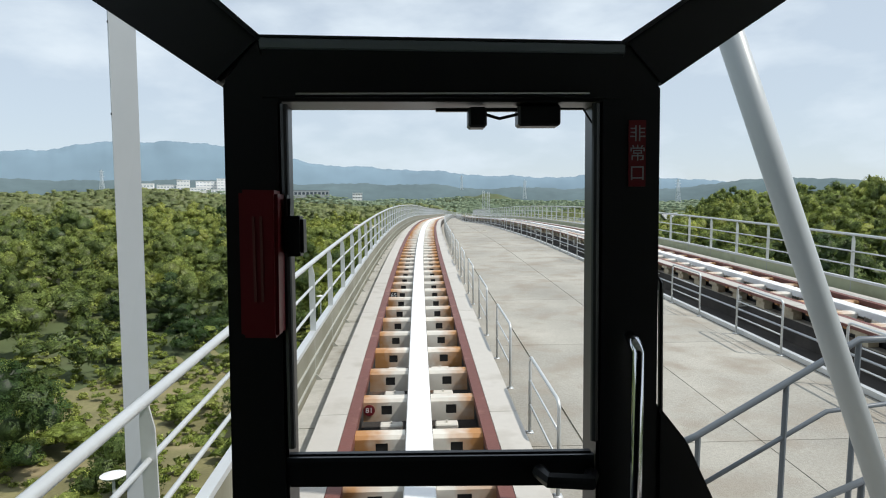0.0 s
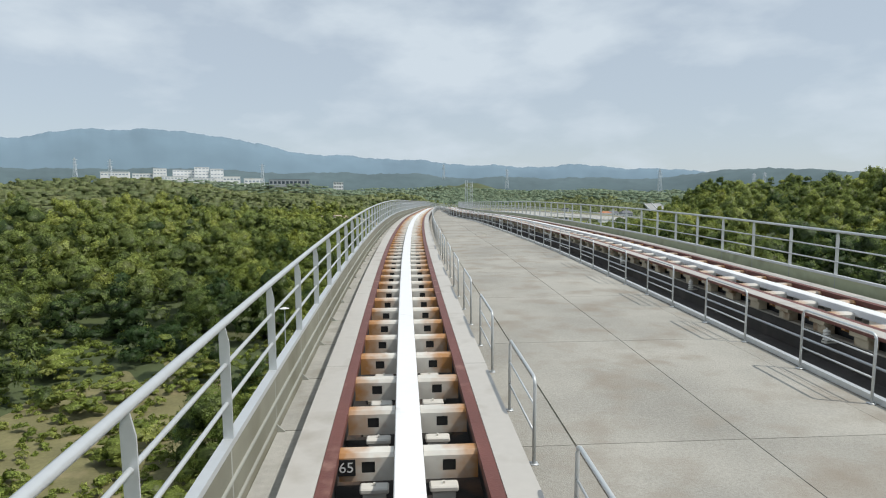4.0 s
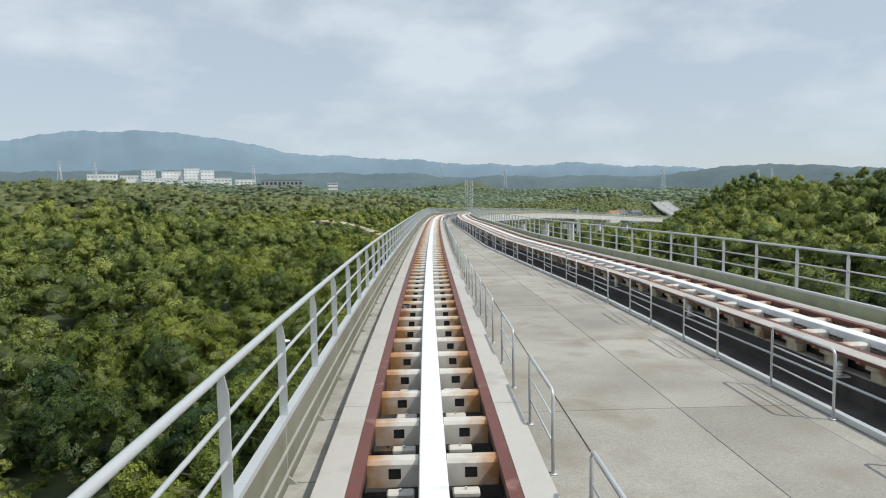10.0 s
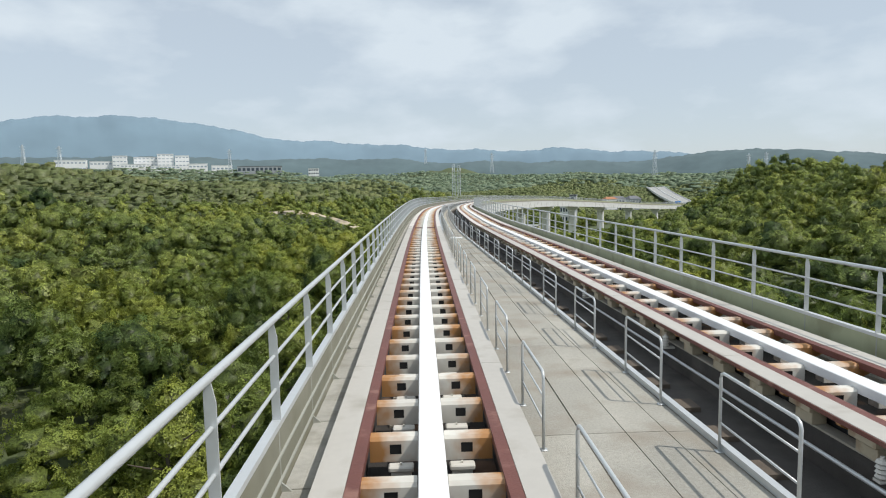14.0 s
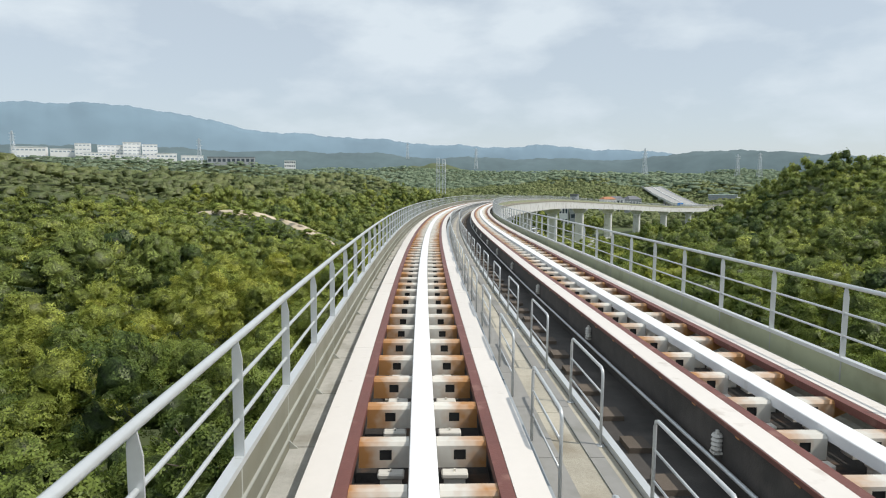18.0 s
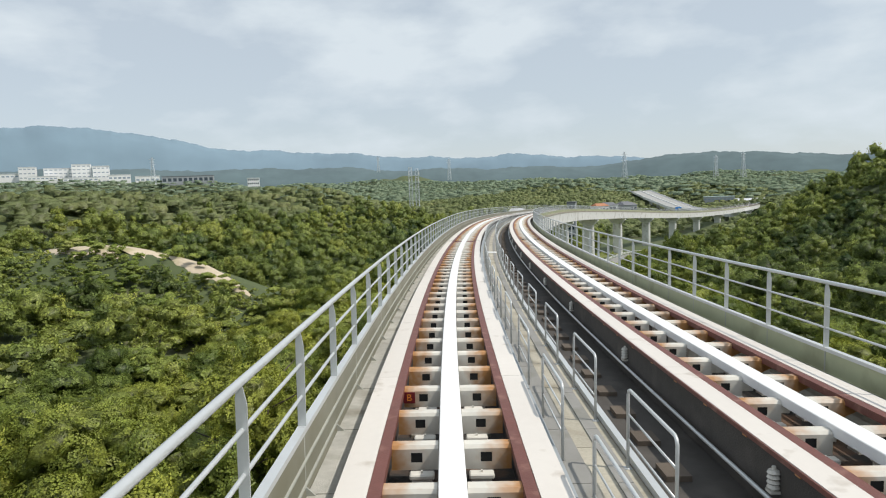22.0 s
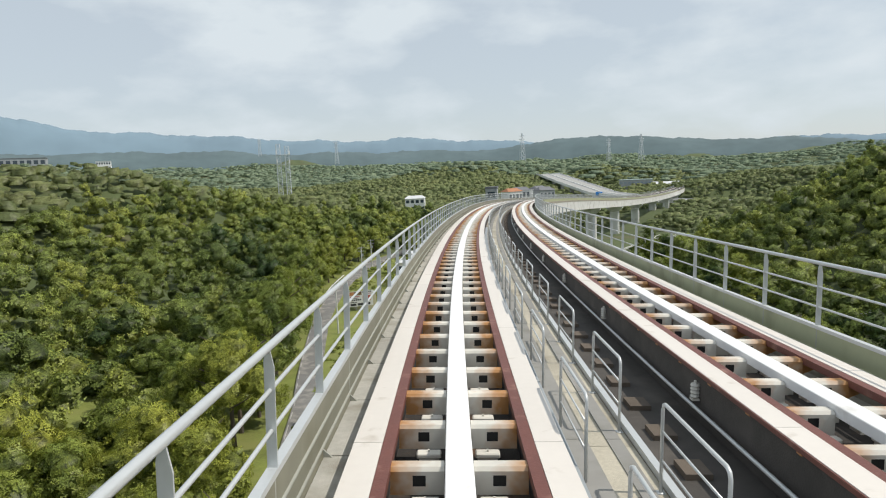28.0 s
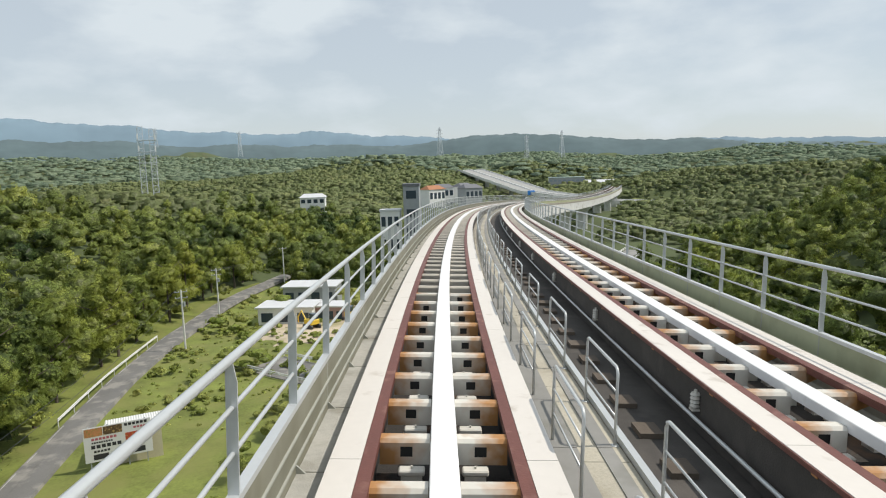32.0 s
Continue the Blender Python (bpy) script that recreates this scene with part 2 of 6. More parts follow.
def leaf_material(name, dark, mid, light, through_leaf=0.18, leaf_scale=0.0, relief=0.0, patches=1.0, deep=1.0):
    """Foliage that varies from tree to tree, from clump to clump and over the hillside."""
    m = bpy.data.materials.new(name)
    m.use_nodes = True
    nt = m.node_tree
    N, L = nt.nodes.new, nt.links.new
    nt.nodes.remove(nt.nodes["Principled BSDF"])
    out = nt.nodes["Material Output"]
    geo = N("ShaderNodeNewGeometry")
    tint = N("ShaderNodeAttribute")
    tint.attribute_name = "tint"
    n1 = N("ShaderNodeTexNoise")
    n1.inputs["Scale"].default_value, n1.inputs["Detail"].default_value = 0.03, 3.0
    L(geo.outputs["Position"], n1.inputs["Vector"])

    def mul_add(a, k, b):
        n = N("ShaderNodeMath")
        n.operation = "MULTIPLY_ADD"
        L(a, n.inputs[0])
        n.inputs[1].default_value = k
        if isinstance(b, float):
            n.inputs[2].default_value = b
        else:
            L(b, n.inputs[2])
        return n.outputs[0]

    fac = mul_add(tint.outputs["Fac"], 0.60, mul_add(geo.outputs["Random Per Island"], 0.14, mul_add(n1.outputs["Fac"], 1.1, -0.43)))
    ramp_node = N("ShaderNodeValToRGB")
    e = ramp_node.color_ramp.elements
    e[0].position, e[0].color = 0.12, (*dark, 1)
    e[1].position, e[1].color = 0.88, (*light, 1)
    c = e.new(0.5)
    c.color = (*mid, 1)
    L(fac, ramp_node.inputs["Fac"])
    d, t = N("ShaderNodeBsdfDiffuse"), N("ShaderNodeBsdfTranslucent")
    g = N("ShaderNodeBsdfGlossy")
    g.inputs["Roughness"].default_value = 0.5
    mix, mix2 = N("ShaderNodeMixShader"), N("ShaderNodeMixShader")
    mix.inputs[0].default_value, mix2.inputs[0].default_value = through_leaf, 0.025
    L(ramp_node.outputs["Color"], d.inputs["Color"])
    L(ramp_node.outputs["Color"], t.inputs["Color"])
    L(d.outputs[0], mix.inputs[1])
    L(t.outputs[0], mix.inputs[2])
    L(mix.outputs[0], mix2.inputs[1])
    L(g.outputs[0], mix2.inputs[2])
    surface = mix2.outputs[0]
    if relief:
        lumps = N("ShaderNodeTexNoise")
        lumps.inputs["Scale"].default_value, lumps.inputs["Detail"].default_value, lumps.inputs["Roughness"].default_value = relief * 0.85, 7.0, 0.72
        L(geo.outputs["Position"], lumps.inputs["Vector"])
        bump = N("ShaderNodeBump")
        bump.inputs["Strength"].default_value, bump.inputs["Distance"].default_value = 1.0, deep * 2.6 / relief
        coarse = N("ShaderNodeTexNoise")
        coarse.inputs["Scale"].default_value, coarse.inputs["Detail"].default_value = relief * 0.3, 4.0
        L(geo.outputs["Position"], coarse.inputs["Vector"])
        swell = N("ShaderNodeBump")
        swell.inputs["Strength"].default_value, swell.inputs["Distance"].default_value = 1.0, deep * 3.2 / relief
        L(coarse.outputs["Fac"], swell.inputs["Height"])
        L(swell.outputs["Normal"], bump.inputs["Normal"])
        L(lumps.outputs["Fac"], bump.inputs["Height"])
        L(bump.outputs["Normal"], d.inputs["Normal"])
        # the colour itself is also darkened in the hollows of the relief
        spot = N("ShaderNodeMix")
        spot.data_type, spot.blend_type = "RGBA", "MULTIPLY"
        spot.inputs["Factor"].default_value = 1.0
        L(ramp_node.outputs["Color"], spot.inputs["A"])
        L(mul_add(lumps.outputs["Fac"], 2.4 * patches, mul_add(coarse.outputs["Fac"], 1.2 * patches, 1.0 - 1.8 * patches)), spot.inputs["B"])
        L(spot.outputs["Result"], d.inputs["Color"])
    if leaf_scale:
        # each clump is broken up into separate leaves with gaps between them
        cells = N("ShaderNodeTexVoronoi")
        cells.inputs["Scale"].default_value = leaf_scale
        L(geo.outputs["Position"], cells.inputs["Vector"])
        gap = N("ShaderNodeMath")
        gap.operation = "LESS_THAN"
        L(cells.outputs["Distance"], gap.inputs[0])
        gap.inputs[1].default_value = 0.50
        clear = N("ShaderNodeBsdfTransparent")
        cut = N("ShaderNodeMixShader")
        L(gap.outputs[0], cut.inputs[0])
        L(clear.outputs[0], cut.inputs[1])
        L(surface, cut.inputs[2])
        surface = cut.outputs[0]
        # random tone per leaf, put into the colour for differing tilt to the light
        shade = N("ShaderNodeMix")
        shade.data_type, shade.blend_type = "RGBA", "MULTIPLY"
        shade.inputs["Factor"].default_value = 1.0
        sep = N("ShaderNodeSeparateColor")
        L(cells.outputs["Color"], sep.inputs[0])
        L(ramp_node.outputs["Color"], shade.inputs["A"])
        L(mul_add(sep.outputs[0], 0.9, 0.62), shade.inputs["B"])
        L(shade.outputs["Result"], d.inputs["Color"])
        L(shade.outputs["Result"], t.inputs["Color"])
    L(surface, out.inputs["Surface"])
    return m


LEAF = leaf_material("mixed_leaves", (0.043, 0.083, 0.024), (0.188, 0.238, 0.048), (0.350, 0.365, 0.060), leaf_scale=9.0, through_leaf=0.30)
LEAF_MID = leaf_material("woodland_leaves", (0.060, 0.102, 0.032), (0.220, 0.272, 0.066), (0.375, 0.400, 0.082), leaf_scale=4.0, through_leaf=0.30)
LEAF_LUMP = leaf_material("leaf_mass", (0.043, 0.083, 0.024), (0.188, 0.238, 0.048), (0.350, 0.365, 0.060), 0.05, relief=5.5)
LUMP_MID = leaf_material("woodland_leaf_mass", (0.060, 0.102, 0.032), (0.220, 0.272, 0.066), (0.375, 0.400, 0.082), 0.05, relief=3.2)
# far foliage: paler and bluer, with distance haze put into the leaf colours
LEAF_FAR = leaf_material("hazed_distant_leaves", (0.185, 0.232, 0.095), (0.280, 0.330, 0.135), (0.370, 0.395, 0.160), 0.30, relief=1.2, patches=0.4, deep=0.6)
LEAF_HILL = leaf_material("hazed_hillside_leaves", (0.215, 0.290, 0.195), (0.290, 0.375, 0.245), (0.360, 0.430, 0.270), 0.30, relief=0.7, patches=0.35, deep=0.5)
BARK = material("bark", (0.13, 0.105, 0.085), 0.9, vary=0.3, grain=6, bump=0.5)

# ---- the line of the track: bend per km, grade in per cent, bank in degrees ----
KNOT = [0, 40, 80, 120, 160, 200, 240, 280, 320, 360, 400, 440, 480, 520, 560, 600, 660, 720, 800, 960]
BEND = [0.15, 1.22, 0.29, 0.21, 0.77, 1.17, 1.89, 1.63, 1.72, 1.44, 1.72, 1.49, 1.89, 1.75, 1.32, 0.9, 0.6, 0.3, -0.4, -1]
GRADE = [5.88, 1.62, -0.93, -0.54, -0.74, -2.33, -1.94, -1.52, -2.38, -2.81, -2.38, -3.6, -4.71, -4.96, -5.37, -5.89, -5, -3, -1, 0]
STEP = 2.0
S_AXIS = np.arange(-40.0, 960.0, STEP)


def make_line():
    k = np.interp(S_AXIS, KNOT, BEND) * 1e-3
    k[S_AXIS < 0] = 0
    g = np.interp(S_AXIS, KNOT, GRADE) * 1e-2
    h = np.concatenate([[0], np.cumsum((k[1:] + k[:-1]) / 2 * STEP)])
    h -= np.interp(0, S_AXIS, h)
    hm = (h[1:] + h[:-1]) / 2
    x = np.concatenate([[0], np.cumsum(np.sin(hm) * STEP)])
    y = np.concatenate([[0], np.cumsum(np.cos(hm) * STEP)])
    z = np.concatenate([[0], np.cumsum((g[1:] + g[:-1]) / 2 * STEP)])
    return x - np.interp(0, S_AXIS, x), y - np.interp(0, S_AXIS, y), z - np.interp(0, S_AXIS, z), h, g


LX, LY, LZ, LH, LG = make_line()
BANK_S, BANK = [0, 120, 180, 280, 400, 600], [0.0, 0.0, 0.8, 1.6, 2.3, 2.3]
APART_S, APART = [-40, 40, 75, 100, 125, 150, 180, 600], [9.7, 9.5, 8.2, 6.44, 5.88, 5.08, 4.85, 4.85]


def apart(s):
    return float(np.interp(s, APART_S, APART))


def axes(s, base=0.0):
    """Origin, right, along and up of the track whose middle lies base metres right of the near track."""
    h, b = float(np.interp(s, S_AXIS, LH)), radians(float(np.interp(s, BANK_S, BANK)))
    g = float(np.interp(s, S_AXIS, LG))
    level = Vector((math.cos(h), -math.sin(h), 0))
    along = Vector((math.sin(h), math.cos(h), g)).normalized()
    right = (level * math.cos(b) + Vector((0, 0, -1)) * math.sin(b)).normalized()
    up = right.cross(along)
    o = Vector((float(np.interp(s, S_AXIS, LX)), float(np.interp(s, S_AXIS, LY)), float(np.interp(s, S_AXIS, LZ)))) + level * base
    return o, right, along, up


def at(s, u, w, base=0.0):
    o, r, a, up = axes(s, base)
    return o + r * u + up * w


def turn(s, u, w, base=0.0):
    """The pose of a thing on the track: x to the right, y along, z up."""
    o, r, a, up = axes(s, base)
    m = Matrix((r, a, up)).transposed().to_4x4()
    m.translation = o + r * u + up * w
    return m


# ---- mesh helpers ----
def mesh_of(name, verts, faces, mat, smooth=False):
    me = bpy.data.meshes.new(name)
    me.from_pydata([tuple(v) for v in verts], [], faces)
    me.materials.append(mat)
    if smooth:
        for p in me.polygons:
            p.use_smooth = True
    return me


def linked(name, me, parent=None, m=None, label=""):
    ob = new(name, me)
    if parent is not None:
        ob.parent = parent
    if m is not None:
        ob.matrix_basis = m
    if label:
        ob["label"] = label
    return ob


def part(name, bm, mat, parent=None, label="", smooth=False):
    me = bpy.data.meshes.new(name)
    bm.to_mesh(me)
    bm.free()
    me.materials.append(mat)
    if smooth:
        for p in me.polygons:
            p.use_smooth = True
    return linked(name, me, parent, None, label)


def thing(name, label, category, group="", kind=""):
    ob = new(name)
    return tagged(ob, label, category, group, kind)


def box(bm, x0, x1, y0, y1, z0, z1, bevel=0.0, m=None):
    r = bmesh.ops.create_cube(bm, size=1.0)
    vs = r["verts"]
    for v in vs:
        v.co = Vector((x0 + (v.co.x + 0.5) * (x1 - x0), y0 + (v.co.y + 0.5) * (y1 - y0), z0 + (v.co.z + 0.5) * (z1 - z0)))
    if bevel:
        es = list({e for v in vs for e in v.link_edges})
        out = bmesh.ops.bevel(bm, geom=es, offset=bevel, segments=1, affect="EDGES")
        vs = list({v for f in out["faces"] for v in f.verts} | {v for v in vs if v.is_valid})
    if m is not None:
        for v in vs:
            v.co = m @ v.co
    return bm


def tube(bm, points, radius, sides=8, close=True):
    """A pipe along a run of points."""
    pts = [Vector(p) for p in points]
    rings = []
    for i, p in enumerate(pts):
        d = (pts[min(i + 1, len(pts) - 1)] - pts[max(i - 1, 0)]).normalized()
        a = d.orthogonal().normalized() if abs(d.z) > 0.95 else d.cross(Vector((0, 0, 1))).normalized()
        b = d.cross(a)
        rr = radius[i] if isinstance(radius, (list, tuple)) else radius
        rings.append([bm.verts.new(p + (a * math.cos(t) + b * math.sin(t)) * rr) for t in (2 * math.pi * k / sides for k in range(sides))])
    for r0, r1 in zip(rings, rings[1:]):
        for k in range(sides):
            bm.faces.new((r0[k], r0[(k + 1) % sides], r1[(k + 1) % sides], r1[k]))
    if close:
        bm.faces.new(rings[0][::-1])
        bm.faces.new(rings[-1])
    return bm


def ribbon(name, section, s0, s1, mat, parent=None, base=None, step=2.0, label="", smooth=False, closed=True):
    """A cross-section of (u, w) pairs drawn along the track from s0 to s1."""
    ss = np.arange(s0, s1 + 0.01, step)
    if ss[-1] < s1 - 0.01:
        ss = np.append(ss, s1)
    n, verts, faces = len(section(s0)), [], []
    for s in ss:
        b = base(s) if base else 0.0
        o, r, a, up = axes(s, b)
        verts += [o + r * u + up * w for u, w in section(s)]
    for i in range(len(ss) - 1):
        for k in range(n if closed else n - 1):
            j = (k + 1) % n
            faces.append((i * n + k, i * n + j, (i + 1) * n + j, (i + 1) * n + k))
    if closed:
        faces.append(tuple(range(n))[::-1])
        faces.append(tuple((len(ss) - 1) * n + k for k in range(n)))
    return linked(name, mesh_of(name, verts, faces, mat, smooth), parent, None, label)


def rect(u0, u1, w0, w1):
    pts = [(u0, w0), (u1, w0), (u1, w1), (u0, w1)]
    return lambda s: pts


def octa(u, w, r):
    pts = [(u + r * math.cos(k * math.pi / 4), w + r * math.sin(k * math.pi / 4)) for k in range(8)]
    return lambda s: pts


S_END = 900.0
DECK_W = -0.60
WALL_W = {-1: 0.47, 1: 0.20}       # top of the parapet wall, left and right
TOP_W = {-1: 1.60, 1: 1.38}

# ---- viaduct: deck, girders, parapets ----
viaduct = thing("viaduct", "long elevated concrete guideway viaduct curving through woods", "viaduct", kind="structure")


def far_edge(s):
    return apart(s) - 2.45


ribbon("deck", lambda s: [(-1.95, DECK_W - 0.35), (far_edge(s) + 0.16, DECK_W - 0.35), (far_edge(s) + 0.16, DECK_W - 0.03), (1.34, DECK_W - 0.03), (1.34, DECK_W), (-1.95, DECK_W)], -30, S_END, CONCRETE, viaduct)
ribbon("near_girder", rect(-1.88, 1.3, DECK_W - 3.27, DECK_W - 0.354), -30, S_END, CONCRETE_PALE, viaduct)
ribbon("far_girder", rect(-1.3, 1.88, DECK_W - 3.27, DECK_W - 0.35), -30, S_END, CONCRETE_PALE, viaduct, apart)
ribbon("far_bed", lambda s: [(-0.90, DECK_W - 0.35), (1.95, DECK_W - 0.35), (1.95, DECK_W), (-0.90, DECK_W)], -30, S_END, CONCRETE, viaduct, apart)
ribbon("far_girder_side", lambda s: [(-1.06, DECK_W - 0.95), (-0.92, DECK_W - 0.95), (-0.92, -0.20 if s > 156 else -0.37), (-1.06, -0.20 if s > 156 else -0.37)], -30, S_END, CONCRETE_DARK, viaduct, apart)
ribbon("bearing_ledge", rect(-1.10, -0.90, -0.369, -0.34), -30, 154, CONCRETE, viaduct, apart)
# the ledge's dark colour stands in for the shadow in the gap
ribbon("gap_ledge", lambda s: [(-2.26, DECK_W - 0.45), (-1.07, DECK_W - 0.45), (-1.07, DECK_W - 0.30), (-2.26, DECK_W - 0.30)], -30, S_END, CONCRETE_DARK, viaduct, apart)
ribbon("near_bed", rect(-1.16, 1.2, DECK_W, DECK_W + 0.06), -30, S_END, BALLAST_DARK, viaduct)
ribbon("far_bed_top", rect(-0.88, 1.2, DECK_W + 0.002, DECK_W + 0.06), -30, S_END, BALLAST_DARK, viaduct, apart)


ribbon("gutter_bed", rect(-1.62, -1.235, DECK_W + 0.001, -0.275), -30, S_END, CONCRETE, viaduct)


def track_set(name, base, label):
    t = thing(name, label, "track", kind="structure")
    for side in (-1, 1):
        ribbon("rail", lambda s, q=side: [(q * 0.735, -0.11), (q * 0.875, -0.11), (q * 0.875, 0.0), (q * 0.735, 0.0)][::q], -30, S_END, RAIL_PAINT, t, base, label="red-brown painted steel rail")
        # added dark strip in place of the shaded open space beneath the rail
        if base is None or side < 0:
            ribbon("rail_skirt", lambda s, q=side: [(q * 0.80, -0.56), (q * 0.85, -0.56), (q * 0.85, -0.115), (q * 0.80, -0.115)][::q], -30, S_END, DARK_STEEL, t, base)
    ribbon("centre_cover", lambda s: [(-0.15, -0.10), (0.15, -0.10), (0.15, 0.035), (0.14, 0.045), (-0.14, 0.045), (-0.15, 0.035)], -30, S_END, STRIP, t, base, label="bright white centre cover strip")
    return t


near_track = track_set("near_track", None, "magnetic guideway track with rust-stained sleepers and white centre strip")
far_track = track_set("far_track", apart, "second guideway track running beside the first")
far_track["group"] = near_track["group"] = "guideway tracks"

# ---- sky-lit parapet walls and railings ----
def parapet(name, base, sign, label):
    t = thing(name, label, "railing", kind="structure")
    u = sign * 1.64
    ribbon("curb", lambda s: [(u - 0.14, DECK_W - 0.6), (u + 0.14, DECK_W - 0.6), (u + 0.14, DECK_W + 0.12), (u - 0.14, DECK_W + 0.12)], -30, S_END, CONCRETE, t, base)
    ribbon("wall_cap", rect(u - 0.05, u + 0.05, WALL_W[sign], WALL_W[sign] + 0.06), -30, S_END, GALV, t, base)
    ribbon("top_rail", octa(u, TOP_W[sign], 0.036), -30, S_END, GALV, t, base, smooth=True)
    for w in (WALL_W[sign] + 0.39, WALL_W[sign] + 0.75):
        ribbon("mid_rail", octa(u, w, 0.020), -30, S_END, GALV, t, base, smooth=True)
    return t


left_parapet = parapet("parapet_left", None, -1, "galvanised railing on a beige panelled parapet wall")
right_parapet = parapet("parapet_right", apart, 1, "galvanised railing on a beige panelled parapet wall")
# ---- sleepers, plates, posts, hoops: pieces that share meshes ----
def sleeper_mesh(struts=False):
    bm = bmesh.new()
    for q in (-1, 1):
        a, b = (0.16, 0.74) if q > 0 else (-0.74, -0.16)
        h0, h1 = q * 0.36, q * 0.50
        h0, h1 = min(h0, h1), max(h0, h1)
        zt, zb, y0, y1 = -0.03, -0.33, -0.11, 0.11
        # front and back plates with a square hole, and a rounded top
        for y in (y0, y1):
            g = [[bm.verts.new((x, y, z)) for x in (a, h0, h1, b)] for z in (zb, -0.235, -0.115, zt - 0.04)]
            for i in range(3):
                for j in range(3):
                    if (i, j) != (1, 1):
                        f = (g[i][j], g[i][j + 1], g[i + 1][j + 1], g[i + 1][j])
                        bm.faces.new(f if y < 0 else f[::-1])
        arc = [(y0, zt - 0.04), (y0 + 0.035, zt), (y1 - 0.035, zt), (y1, zt - 0.04)]
        rows_ = [[bm.verts.new((x, y, z)) for y, z in arc] for x in (a, b)]
        for k in range(3):
            bm.faces.new((rows_[0][k], rows_[1][k], rows_[1][k + 1], rows_[0][k + 1]))
        for r_ in rows_:
            bm.faces.new(r_)
        low = [bm.verts.new(p) for p in ((a, y0, zb), (b, y0, zb), (b, y1, zb), (a, y1, zb))]
        bm.faces.new(low[::-1])
        for x in (a, b):
            bm.faces.new([bm.verts.new(p) for p in ((x, y0, zb), (x, y1, zb), (x, y1, zt - 0.04), (x, y0, zt - 0.04))])
        # black box behind the hole, in place of the shade inside the sleeper
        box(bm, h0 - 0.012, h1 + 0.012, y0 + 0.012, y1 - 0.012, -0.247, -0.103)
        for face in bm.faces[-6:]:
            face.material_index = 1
    if struts:
        # slanting brackets under the outer plates
        for q in (-1, 1):
            v = [bm.verts.new((q * x, y, z)) for y in (-0.05, 0.05) for x, z in ((0.76, -0.12), (1.20, -0.07), (1.20, -0.11), (0.76, -0.30))]
            for k in ((0, 1, 2, 3), (7, 6, 5, 4), (0, 4, 5, 1), (1, 5, 6, 2), (2, 6, 7, 3), (3, 7, 4, 0)):
                bm.faces.new([v[i] for i in k])
    bmesh.ops.recalc_face_normals(bm, faces=bm.faces)
    me = bpy.data.meshes.new("sleeper")
    bm.to_mesh(me)
    bm.free()
    me.materials.append(SLEEPER)
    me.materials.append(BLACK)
    return me


def bracket_mesh():
    """Fixing blocks with bolts that hold the sleepers down on the bed."""
    bm = bmesh.new()
    for q in (-1, 1):
        box(bm, q * 0.43 - 0.12, q * 0.43 + 0.12, -0.10, 0.10, -0.50, -0.40, 0.015)
        box(bm, q * 0.43 - 0.16, q * 0.43 + 0.16, -0.14, 0.14, -0.54, -0.50)
        for x in (-0.08, 0.08):
            tube(bm, [(q * 0.43 + x, 0, -0.41), (q * 0.43 + x, 0, -0.36)], 0.018, 6)
    me = bpy.data.meshes.new("bracket")
    bm.to_mesh(me)
    bm.free()
    me.materials.append(CONCRETE)
    return me


SLEEPER_ME, STRUT_SLEEPER_ME, BRACKET_ME = sleeper_mesh(), sleeper_mesh(True), bracket_mesh()
SPACING = 1.2
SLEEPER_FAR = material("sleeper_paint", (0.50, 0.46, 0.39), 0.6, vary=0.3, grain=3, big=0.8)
JOINTS = (146.6, 272.2)      # expansion joints


def near_joint(s):
    return any(abs(s - j) < 0.85 for j in JOINTS)


def clamp_mesh():
    """The small cream block with its bolt that sits low between two sleepers."""
    bm = bmesh.new()
    box(bm, -0.15, 0.15, -0.075, 0.075, -0.35, -0.285, 0.015)
    box(bm, -0.12, 0.12, -0.05, 0.05, -0.56, -0.351)
    box(bm, -0.012, 0.012, -0.012, 0.012, -0.285, -0.255)
    me = bpy.data.meshes.new("clamp_block")
    bm.to_mesh(me)
    bm.free()
    me.materials.append(SLEEPER_ME.materials[0])
    return me


CLAMP_ME = clamp_mesh()


def lay_sleepers(t, base, s0, s1, bracket_end):
    k = 0
    s = s0
    while s < s1:
        b = base(s) if base else 0.0
        if not near_joint(s):
            linked("sleeper", STRUT_SLEEPER_ME if base else SLEEPER_ME, t, turn(s, 0, 0, b))
            if s < 440 and (base is None or s > 150):
                for x in (-0.36, 0.36):
                    linked("clamp_block", CLAMP_ME, t, turn(s - 0.30, x, 0, b))
            if k % 5 in (0, 1) and s < bracket_end:
                linked("bracket", BRACKET_ME, t, turn(s + 0.45, 0, 0, b))
        k += 1
        s += SPACING


def joined(name, me, poses, mat, parent, label=""):
    """Many copies of one mesh as one mesh, for pieces that stay far off."""
    n = len(me.vertices)
    co = np.empty(n * 3)
    me.vertices.foreach_get("co", co)
    co = np.c_[co.reshape(-1, 3), np.ones(n)]
    polys = [tuple(p.vertices) for p in me.polygons]
    verts = np.concatenate([(co @ np.array(m).T)[:, :3] for m in poses])
    faces = [tuple(v + i * n for v in p) for i in range(len(poses)) for p in polys]
    ob = linked(name, mesh_of(name, verts.tolist(), faces, mat), parent, None, label)
    ob["kind"] = "stuff"
    return ob


lay_sleepers(near_track, None, -6.0, 420.0, 420.0)
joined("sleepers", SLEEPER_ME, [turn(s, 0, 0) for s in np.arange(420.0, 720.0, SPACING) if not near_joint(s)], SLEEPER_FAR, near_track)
lay_sleepers(far_track, apart, 6.0, 432.0, 0.0)
